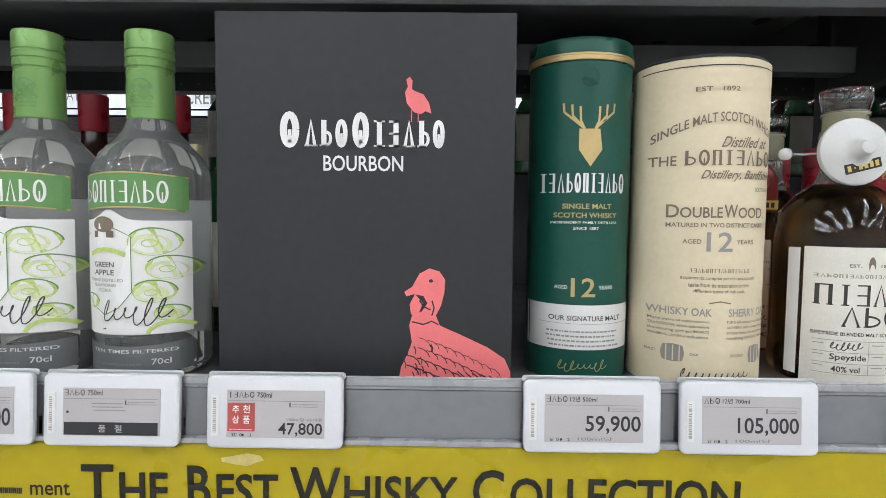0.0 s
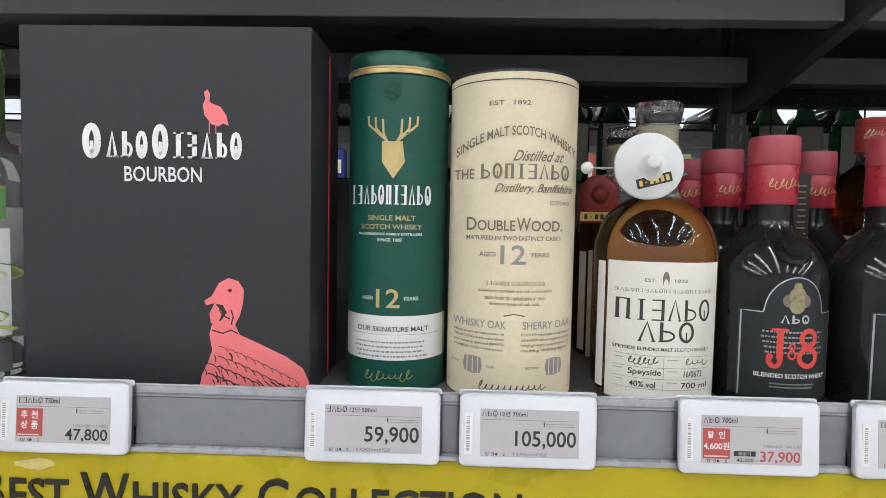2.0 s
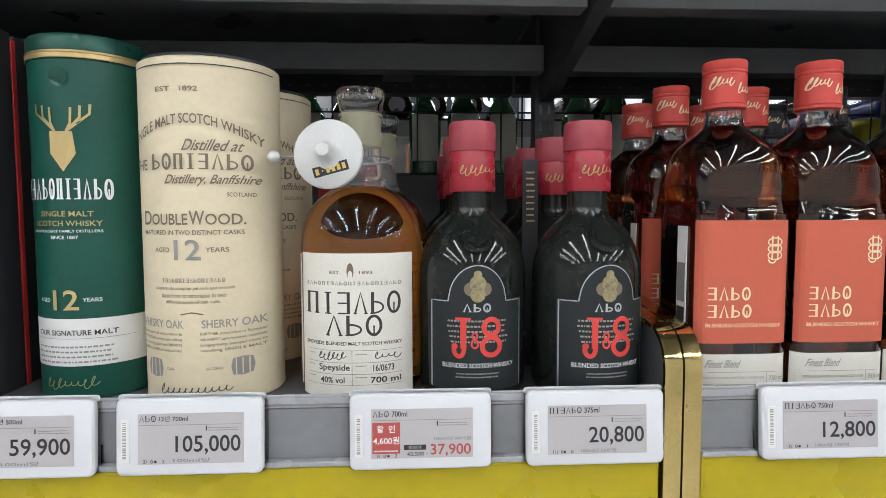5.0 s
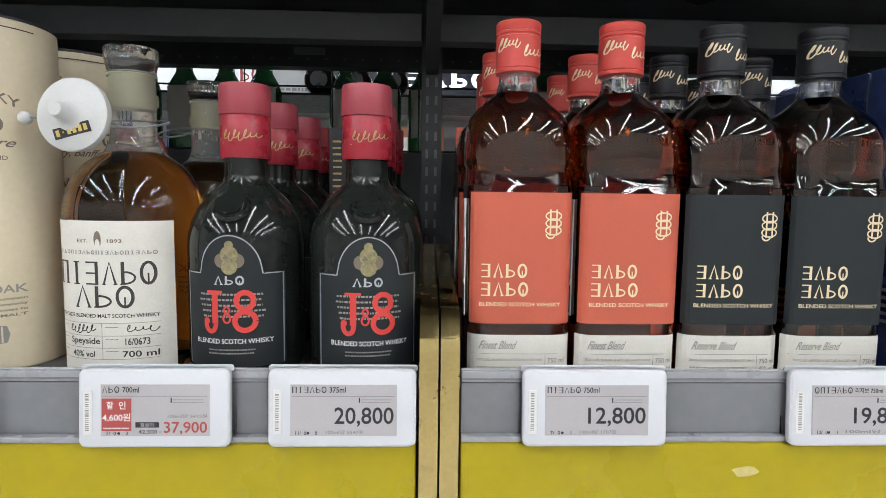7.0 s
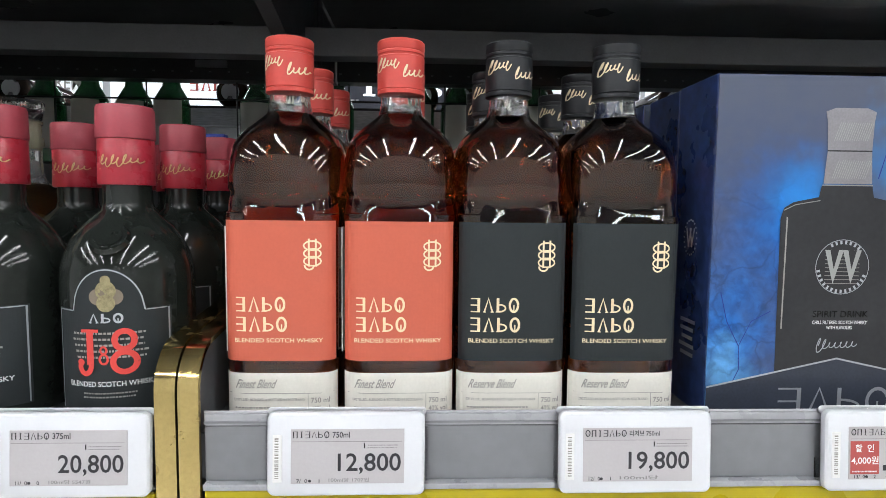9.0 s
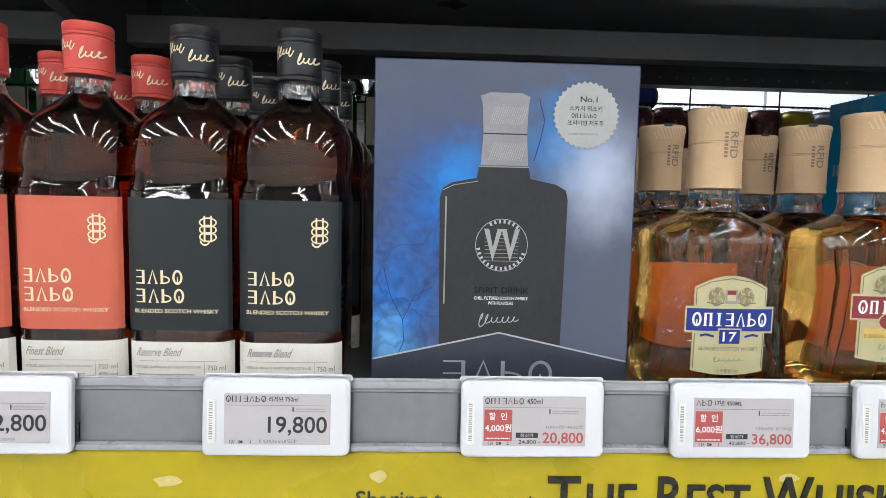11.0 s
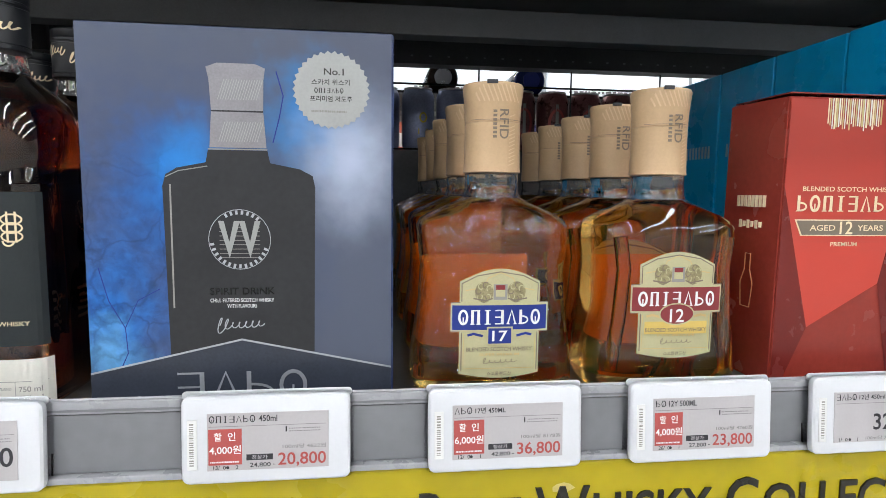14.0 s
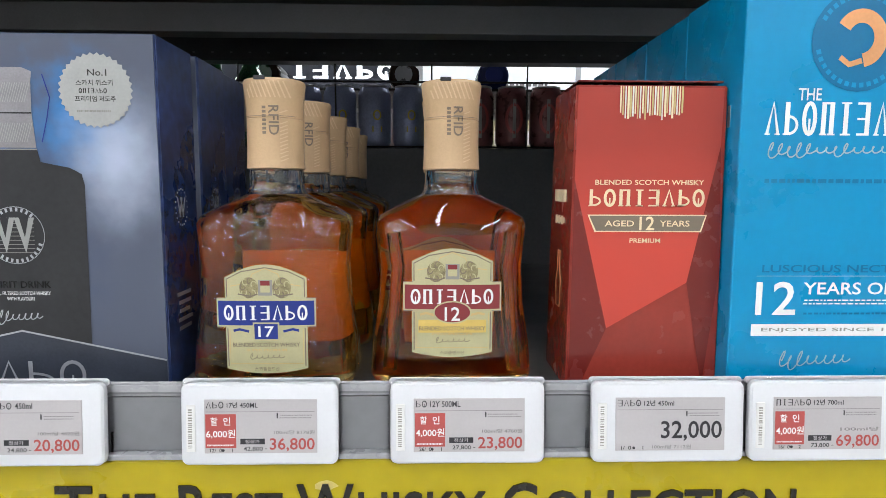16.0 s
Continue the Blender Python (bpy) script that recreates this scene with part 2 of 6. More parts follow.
    fine = nt.nodes.new("ShaderNodeTexNoise")
    fine.inputs["Scale"].default_value, fine.inputs["Detail"].default_value = 160, 8
    nt.links.new(off.outputs[0], fine.inputs["Vector"])
    crystal = nt.nodes.new("ShaderNodeMapRange")
    crystal.inputs[1].default_value, crystal.inputs[2].default_value = 0.35, 0.7
    crystal.inputs[3].default_value, crystal.inputs[4].default_value = 0.78, 1.3
    nt.links.new(fine.outputs["Fac"], crystal.inputs[0])
    both = nt.nodes.new("ShaderNodeMath")
    both.operation = "MULTIPLY"
    nt.links.new(vein.outputs[0], both.inputs[0])
    nt.links.new(crystal.outputs[0], both.inputs[1])
    # frost shows only where the print is blue
    blue = blob(-0.075, 0.07, 0.11, 0.12, 0.6)
    sel = nt.nodes.new("ShaderNodeMix")
    sel.inputs[2].default_value = 1.0
    nt.links.new(blue, sel.inputs[0])
    nt.links.new(both.outputs[0], sel.inputs[3])
    tint = nt.nodes.new("ShaderNodeVectorMath")
    tint.operation = "SCALE"
    nt.links.new(col, tint.inputs[0])
    nt.links.new(sel.outputs[0], tint.inputs["Scale"])
    nt.links.new(tint.outputs[0], b.inputs["Base Color"])
    return m


M_ICY = icy_card()
M_NIGHTBLUE = mat("dark_blue_box_side", (0.02, 0.038, 0.12), 0.3, vary=0.7, scale=14)
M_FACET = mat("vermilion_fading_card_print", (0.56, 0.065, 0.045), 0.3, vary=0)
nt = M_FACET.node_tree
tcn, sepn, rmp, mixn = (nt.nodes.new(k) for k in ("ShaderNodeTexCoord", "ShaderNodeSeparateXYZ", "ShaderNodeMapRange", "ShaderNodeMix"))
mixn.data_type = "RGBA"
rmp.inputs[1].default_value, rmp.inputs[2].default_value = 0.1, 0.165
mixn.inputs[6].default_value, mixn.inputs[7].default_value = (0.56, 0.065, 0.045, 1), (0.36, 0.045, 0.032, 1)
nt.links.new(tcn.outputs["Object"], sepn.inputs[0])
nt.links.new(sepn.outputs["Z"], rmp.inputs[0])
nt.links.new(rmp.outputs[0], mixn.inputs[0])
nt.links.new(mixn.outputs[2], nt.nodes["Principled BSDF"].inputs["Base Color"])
M_SLATE = mat("slate_printed_card", (0.035, 0.042, 0.06), 0.35, vary=0.2, scale=60)
M_FLASK = mat("printed_black_flask", (0.024, 0.025, 0.028), 0.35, vary=0.2, scale=30)
M_FLASKCAP = mat("printed_silver_cap", (0.3, 0.29, 0.31), 0.4, 0.5, vary=0.15, scale=80)
M_SEAL = mat("silver_sticker", (0.4, 0.41, 0.4), 0.35, 0.4)


# ---------------------------------------------------------------- building helpers
def mesh_of(verts, faces, material, smooth=False, sharp=radians(40)):
    me = bpy.data.meshes.new("part")
    me.from_pydata([tuple(v) for v in verts], [], faces)
    me.materials.append(material)
    me.update()
    if smooth:
        me.polygons.foreach_set("use_smooth", [True] * len(me.polygons))
        me.set_sharp_from_angle(angle=sharp)
    return me


def part(name, geo, material, parent=None, label="", smooth=False, at=(0, 0, 0)):
    if isinstance(geo, bmesh.types.BMesh):
        me = bpy.data.meshes.new(name)
        bmesh.ops.recalc_face_normals(geo, faces=geo.faces)
        geo.to_mesh(me)
        geo.free()
        me.materials.append(material)
        if smooth:
            me.polygons.foreach_set("use_smooth", [True] * len(me.polygons))
            me.set_sharp_from_angle(angle=radians(40))
    else:
        me = mesh_of(*geo, material, smooth)
    ob = new(name, me)
    ob.location = at
    ob.parent = parent
    return tagged(ob, label) if label else ob


def thing(name, label, category, group="", kind="", at=(0, 0, 0)):
    ob = new(name)
    ob.empty_display_size = 0.02
    ob.location = at
    return tagged(ob, label, category, group, kind)


def box(x0, x1, y0, y1, z0, z1, bevel=0.0, seg=2):
    bm = bmesh.new()
    bmesh.ops.create_cube(bm, size=1, matrix=Matrix.Translation(((x0 + x1) / 2, (y0 + y1) / 2, (z0 + z1) / 2)) @ Matrix.Diagonal((x1 - x0, y1 - y0, z1 - z0, 1)))
    if bevel:
        bmesh.ops.bevel(bm, geom=bm.edges[:], offset=bevel, segments=seg, affect="EDGES", profile=0.5)
    return bm


def slab(x0, x1, y0, y1, z0, z1, r, bevel=0.0012):
    """A plate standing in the x-z plane with round corners."""
    bm = bmesh.new()
    ring = []
    for cx, cz, a0 in ((x1 - r, z1 - r, 0), (x0 + r, z1 - r, 90), (x0 + r, z0 + r, 180), (x1 - r, z0 + r, 270)):
        for k in range(5):
            a = radians(a0 + 22.5 * k)
            ring.append((cx + r * math.cos(a), cz + r * math.sin(a)))
    mx, mz = (x0 + x1) / 2, (z0 + z1) / 2
    rows = []
    for y, inset in ((y0, bevel), (y0 + bevel, 0), (y1 - bevel, 0), (y1, bevel)):
        rows.append([bm.verts.new((mx + (x - mx) * (1 - 2 * inset / (x1 - x0)), y, mz + (z - mz) * (1 - 2 * inset / (z1 - z0)))) for x, z in ring])
    n = len(ring)
    for a, b in zip(rows, rows[1:]):
        for k in range(n):
            bm.faces.new((a[k], a[(k + 1) % n], b[(k + 1) % n], b[k]))
    bm.faces.new(rows[0])
    bm.faces.new(rows[-1])
    return bm


def loft(sections, seg=48):
    """Rings (z, half width, half depth, squareness) joined into a closed round-cornered body."""
    verts, faces = [], []
    for z, hx, hy, p in sections:
        for k in range(seg):
            a = 2 * math.pi * k / seg
            c, s = math.cos(a), math.sin(a)
            q = (abs(c) ** p + abs(s) ** p) ** (-1 / p)
            verts.append((hx * q * c, hy * q * s, z))
    for i in range(len(sections) - 1):
        for k in range(seg):
            a, b = i * seg + k, i * seg + (k + 1) % seg
            faces.append((a, b, b + seg, a + seg))
    faces.append(tuple(range(seg))[::-1])
    faces.append(tuple(range((len(sections) - 1) * seg, len(sections) * seg)))
    return verts, faces


def turned(profile, seg=40):
    return loft([(z, r, r, 2) for r, z in profile], seg)


def wire(points, r, seg=6):
    """A round wire along points."""
    bm = bmesh.new()
    rows = []
    for i, p in enumerate(points):
        p = Vector(p)
        d = (Vector(points[min(i + 1, len(points) - 1)]) - Vector(points[max(i - 1, 0)])).normalized()
        u = d.cross(Vector((0.31, 0.17, 0.93))).normalized()
        v = d.cross(u)
        rows.append([bm.verts.new(p + r * (math.cos(2 * math.pi * k / seg) * u + math.sin(2 * math.pi * k / seg) * v)) for k in range(seg)])
    for a, b in zip(rows, rows[1:]):
        for k in range(seg):
            bm.faces.new((a[k], a[(k + 1) % seg], b[(k + 1) % seg], b[k]))
    bm.faces.new(rows[0])
    bm.faces.new(rows[-1])
    return bm


def flat(y):
    return lambda x: y


def bowed(hx, hy, p=2.0):
    """Depth of the front of a round or squarish body at x."""
    return lambda x: -hy * max(0.0, 1 - min(abs(x) / hx, 0.9999) ** p) ** (1 / p)


def patch(x0, x1, z0, z1, front, lift=0.0004, top=None, bottom=None, nx=24, nz=4):
    """A label lying on a front surface; top and bottom may be curves in -1 to 1."""
    verts, faces = [], []
    for j in range(nz + 1):
        for i in range(nx + 1):
            u = i / nx
            x = x0 + (x1 - x0) * u
            zt = z1 + (top(2 * u - 1) if top else 0)
            zb = z0 + (bottom(2 * u - 1) if bottom else 0)
            verts.append((x, front(x) - lift, zb + (zt - zb) * j / nz))
    w = nx + 1
    for j in range(nz):
        for i in range(nx):
            a = j * w + i
            faces.append((a, a + 1, a + w + 1, a + w))
    return verts, faces


GLYPHS = {}


def glyphs(text):
    """Flat outline mesh of a line of text, its height 1 and its width as it falls."""
    if text not in GLYPHS:
        cu = bpy.data.curves.new("line", "FONT")
        cu.body, cu.resolution_u, cu.fill_mode, cu.offset = text, 3, "FRONT", 0.012
        ob = bpy.data.objects.new("line", cu)
        me = bpy.data.meshes.new_from_object(ob)
        vs = [v.co.copy() for v in me.vertices]
        fs = [tuple(p.vertices) for p in me.polygons]
        bpy.data.objects.remove(ob)
        bpy.data.meshes.remove(me)
        x0, x1 = min(v.x for v in vs), max(v.x for v in vs)
        z0, z1 = min(v.y for v in vs), max(v.y for v in vs)
        GLYPHS[text] = ([((v.x - x0) / (x1 - x0), (v.y - z0) / max(z1 - z0, 1e-6)) for v in vs], fs)
    return GLYPHS[text]


class Print:
    """Ink lying on a front surface, gathered colour by colour. ox, oz: where local 0 lies in the coordinates that are used."""

    def __init__(self, front, ox=0.0, oz=0.0, lift=0.0008):
        self.front, self.ox, self.oz, self.lift, self.ink = front, ox, oz, lift, {}

    def put(self, pts, faces, material, up=0.0, name="emblem"):
        vs, fs = self.ink.setdefault((material, name), ([], []))
        n = len(vs)
        for x, z in pts:
            x, z = x - self.ox, z - self.oz
            vs.append((x, self.front(x) - self.lift - up, z))
        fs.extend(tuple(n + i for i in f) for f in faces)

    def bar(self, x0, x1, z0, z1, material, up=0.0, cuts=1, name="emblem"):
        pts = [(x0 + (x1 - x0) * i / cuts, z) for z in (z0, z1) for i in range(cuts + 1)]
        self.put(pts, [(i, i + 1, i + cuts + 2, i + cuts + 1) for i in range(cuts)], material, up, name)

    def text(self, s, x0, x1, z0, z1, material, up=0.0, arch=0.0, slant=0.0):
        pts, fs = glyphs(s)
        self.put([(x0 + u * (x1 - x0) + slant * v * (z1 - z0), z0 + v * (z1 - z0) - arch * (2 * u - 1) ** 2) for u, v in pts], fs, material, up, "lettering")

    def poly(self, pts, material, up=0.0):
        self.put(pts, [tuple(range(len(pts)))], material, up)

    def disc(self, x, z, rx, rz, material, up=0.0, n=28, teeth=0):
        if teeth:
            n = teeth * 2
        self.poly([(x + rx * (1 - 0.07 * (k % 2) * bool(teeth)) * math.cos(2 * math.pi * k / n), z + rz * (1 - 0.07 * (k % 2) * bool(teeth)) * math.sin(2 * math.pi * k / n)) for k in range(n)], material, up)

    def ring(self, x, z, rx, rz, w, material, up=0.0, n=28, a0=0, a1=360, name="emblem"):
        self.stroke([(x + rx * math.cos(radians(a0 + (a1 - a0) * k / n)), z + rz * math.sin(radians(a0 + (a1 - a0) * k / n))) for k in range(n + 1)], w, material, up, name)

    def stroke(self, pts, w, material, up=0.0, name="emblem"):
        left, right = [], []
        for i, (x, z) in enumerate(pts):
            ax, az = pts[max(i - 1, 0)]
            bx, bz = pts[min(i + 1, len(pts) - 1)]
            d = math.hypot(bx - ax, bz - az) or 1
            nx, nz = -(bz - az) / d * w / 2, (bx - ax) / d * w / 2
            left.append((x + nx, z + nz))
            right.append((x - nx, z - nz))
        n = len(pts)
        self.put(left + right, [(i, i + 1, n + i + 1, n + i) for i in range(n - 1)], material, up, name)

    def mark(self, x0, x1, z0, z1, count, material, up=0.0, weight=0.26):
        """A trade name as a row of plain strokes, bowls and bars, thick and thin, that spell nothing."""
        step, h = (x1 - x0) / count, z1 - z0
        for k in range(count):
            a, b = x0 + (k + 0.04) * step, x0 + (k + 0.9) * step
            w = (b - a) * weight
            t, m, c = w * 0.45, (z0 + z1) / 2, (a + b) / 2
            ink = dict(material=material, up=up, name="wordmark")
            form = (k * 5 + count) % 6
            if form == 0:
                for x in (a + w * 0.3, b - w * 1.3):
                    self.bar(x, x + w, z0, z1, **ink)
                    self.bar(x - w * 0.3, x + w * 1.3, z0, z0 + t * 0.8, **ink)
                self.bar(a + w * 1.3, b - w * 1.3, z1 - t, z1, **ink)
            elif form == 1:
                self.ring(c, m, (b - a - w) / 2, (h - t) / 2, w * 0.85, material, up, 20, name="wordmark")
                self.bar(c - t * 0.5, c + t * 0.5, z0 + t, m, **ink)
            elif form == 2:
                self.bar(a + w * 0.3, a + w * 1.3, z0, z1, **ink)
                self.bar(a, a + w * 1.6, z0, z0 + t * 0.8, **ink)
                self.ring(a + w * 1.3, z0 + h * 0.3, b - a - w * 1.7, h * 0.28 - t * 0.4, t * 1.3, material, up, 12, -90, 90, "wordmark")
            elif form == 3:
                self.stroke([(a + t, z0), (c, z1 - t * 0.3), (b - w * 0.5, z0)], w * 0.7, material, up, "wordmark")
                self.bar(a, a + w * 1.2, z0, z0 + t * 0.7, **ink)
                self.bar(b - w * 1.2, b, z0, z0 + t * 0.7, **ink)
            elif form == 4:
                self.bar(b - w * 1.4, b - w * 0.4, z0, z1, **ink)
                for z in (z0, m - t * 0.5, z1 - t):
                    self.bar(a + w * 0.2, b - w * 0.4, z, z + t, **ink)
            else:
                self.bar(c - w * 0.5, c + w * 0.5, z0, z1, **ink)
                self.bar(c - w * 1.1, c + w * 1.1, z0, z0 + t * 0.8, **ink)
                self.bar(c - w * 1.1, c + w * 1.1, z1 - t * 0.8, z1, **ink)

    def signature(self, x0, x1, z0, z1, material, waves=7, w=0.0006, up=0.0, seed=1):
        """A signature: one looping, slanting pen line."""
        rnd = random.Random(seed)
        n = waves * 14
        amp = [1.0] + [rnd.choice((0.28, 0.35, 0.4, 0.9)) for _ in range(waves + 1)]
        mid, half = z0 + (z1 - z0) * 0.4, (z1 - z0) * 0.55
        pts = []
        for i in range(n + 1):
            u = i / n * waves
            k, f = int(u), u - int(u)
            s = amp[k] + (amp[k + 1] - amp[k]) * f * f * (3 - 2 * f)
            dz = half * s * math.sin(2 * math.pi * u)
            dx = (x1 - x0) / waves * 0.32 * math.cos(2 * math.pi * u) * min(1.0, s + 0.3)
            pts.append((x0 + (x1 - x0) * (i / n * 0.9 + 0.04) + dx + 0.35 * dz, mid + dz + (z1 - z0) * 0.12 * i / n))
        self.stroke(pts, w, material, up, "signature")

    def lines(self, x0, x1, z0, z1, count, material, seed=3, up=0.0, fill=0.34):
        """Small print that cannot be read, as broken bars."""
        rnd = random.Random(seed)
        pitch = (z1 - z0) / count
        for k in range(count):
            z = z1 - (k + 1) * pitch
            x = x0 + rnd.uniform(0, 0.06) * (x1 - x0)
            end = x1 - rnd.uniform(0, 0.12) * (x1 - x0)
            while x < end:
                w = min(rnd.uniform(0.015, 0.055) * (x1 - x0), end - x)
                self.bar(x, x + w, z, z + pitch * fill, material, up, name="small_print")
                x += w + 0.014 * (x1 - x0)

    def done(self, parent, name=""):
        for (material, kind), (vs, fs) in self.ink.items():
            ob = part(name or kind, (vs, fs), material, parent)
            tagged(ob, kind="stuff")


SHELF = 1.318
# ---------------------------------------------------------------- the store hall
def setting(name, bm, material, label, category):
    ob = part(name, bm, material, None, smooth=False)
    return tagged(ob, label, category, kind="structure")


setting("floor", box(-6, 8, -5, 7, -0.1, 0), M_FLOOR, "pale vinyl supermarket floor", "floor")
setting("ceiling", box(-6, 8, -5, 7, 3.4, 3.5), M_CEIL, "plain dark-painted supermarket ceiling", "ceiling")
setting("wall_south", box(-6, 8, -5.15, -5, 0, 3.4), M_WALL, "plain white wall closing the hall", "wall")
setting("wall_north", box(-6, 8, 7, 7.15, 0, 3.4), M_WALL, "plain white wall beyond the far aisle", "wall")
setting("wall_west", box(-6.15, -6, -5, 7, 0, 3.4), M_WALL, "plain white wall closing the hall", "wall")
setting("wall_east", box(8, 8.15, -5, 7, 0, 3.4), M_WALL, "plain white wall closing the hall", "wall")

strip = thing("ceiling_light", "long white linear ceiling light, switched on", "ceiling light", "linear ceiling lights", at=(0, 0, 3.3))
part("housing", box(-0.05, 0.05, -2.05, 2.05, 0.03, 0.099), M_FARWHITE, strip)
part("diffuser", box(-0.035, 0.035, -2, 2, 0.0, 0.028), M_TUBE, strip, "glowing white diffuser")
strip.location = (-3.4, -2.2, 3.3)
for k in range(1, 8):
    copy_thing(strip, pose(-3.4 + 1.15 * k, -2.2, 3.3))
for x in (-2.4, 0.2, 2.8):
    copy_thing(strip, pose(x, 3.6, 3.3))

# ---------------------------------------------------------------- the display shelf
X0, X1, JOINT = -0.9, 1.95, 0.548
BACK = 1.09
gondola = thing("display_shelving", "black steel double-sided liquor display shelving", "shelving", kind="structure")
for a, b in ((X0, JOINT - 0.002), (JOINT + 0.002, X1)):
    part("shelf_board", box(a, b, 0.408, BACK, SHELF - 0.03, SHELF, 0.001), M_SHELF, gondola)
    part("upper_shelf", box(a, b, 0.34, BACK + 0.05, 1.757, 1.785, 0.001), M_GLOSSBLACK, gondola, "glossy black underside")
    part("cross_beam", box(a + 0.003, b - 0.012, 0.775, 0.805, 1.64, 1.674, 0.0015), M_BEAM, gondola)
    part("front_beam", box(a + 0.003, b - 0.012, 0.585, 0.612, 1.657, 1.7565, 0.0015), M_BEAM, gondola)
    part("back_beam", box(a, b, BACK - 0.006, BACK + 0.03, 1.672, 1.756, 0.001), M_SHELF, gondola)
    part("back_panel", box(a, b, BACK - 0.012, BACK - 0.002, SHELF, 1.522, 0.001), M_SHELF, gondola)
    part("lower_panel", box(a, b, 0.43, 1.08, 0.0, SHELF - 0.034, 0.002), M_SHELF, gondola)
part("side_panel", box(X0 - 0.03, X0 - 0.002, 0.35, 1.14, 0, 1.9), M_SHELF, gondola)
part("side_panel", box(X1 + 0.002, X1 + 0.03, 0.35, 1.14, 0, 1.9), M_SHELF, gondola)
part("upright", box(JOINT - 0.014, JOINT + 0.014, 0.83, 0.86, SHELF, 1.756, 0.001), M_SHELF, gondola, "slotted black upright")
for k in range(15):
    for dx in (-0.006, 0.006):
        part("slot", box(JOINT + dx - 0.0018, JOINT + dx + 0.0018, 0.8285, 0.8296, SHELF + 0.06 + 0.024 * k, SHELF + 0.072 + 0.024 * k), M_TABGREY, gondola)
bm = bmesh.new()
prof = [(0.40, 1.70), (0.40, 1.7555), (0.83, 1.755), (0.83, 1.61), (0.79, 1.61)]
ra = [bm.verts.new((JOINT - 0.008, y, z)) for y, z in prof]
rb = [bm.verts.new((JOINT + 0.008, y, z)) for y, z in prof]
bm.faces.new(ra), bm.faces.new(rb)
for k in range(5):
    bm.faces.new((ra[k], ra[(k + 1) % 5], rb[(k + 1) % 5], rb[k]))
part("bracket", bm, M_SHELF, gondola)
for x in (-0.36, 0.335):
    part("edge_tab", box(x - 0.027, x + 0.027, BACK - 0.011, BACK - 0.0065, 1.692, 1.704, 0.001), M_TABGREY, gondola, "small grey plastic tab")
for k in range(70):
    x = -0.5 + 0.032 * k
    part("hole", box(x - 0.002, x + 0.002, BACK - 0.0068, BACK - 0.0062, 1.684, 1.6865), M_TABGREY, gondola)

# wire grid at the back and the far half of the shelving
for a, b in ((X0, JOINT - 0.01), (JOINT + 0.01, X1)):
    grid = thing("wire_grid", "black wire grid at the back of the shelf", "wire grid", "wire grids")
    for z in (1.527, 1.641):
        part("wire", wire([(a, 1.102, z), (b, 1.102, z)], 0.0018), M_WIRE, grid)
    n = int((b - a) / 0.155)
    for k in range(n + 1):
        x = a + 0.01 + (b - a - 0.02) * k / n
        part("wire", wire([(x, 1.106, 1.505), (x, 1.106, 1.675)], 0.0016), M_WIRE, grid)
part("far_shelf_board", box(X0, X1, BACK + 0.012, 1.6, 1.505, 1.525, 0.001), M_SHELF, gondola)

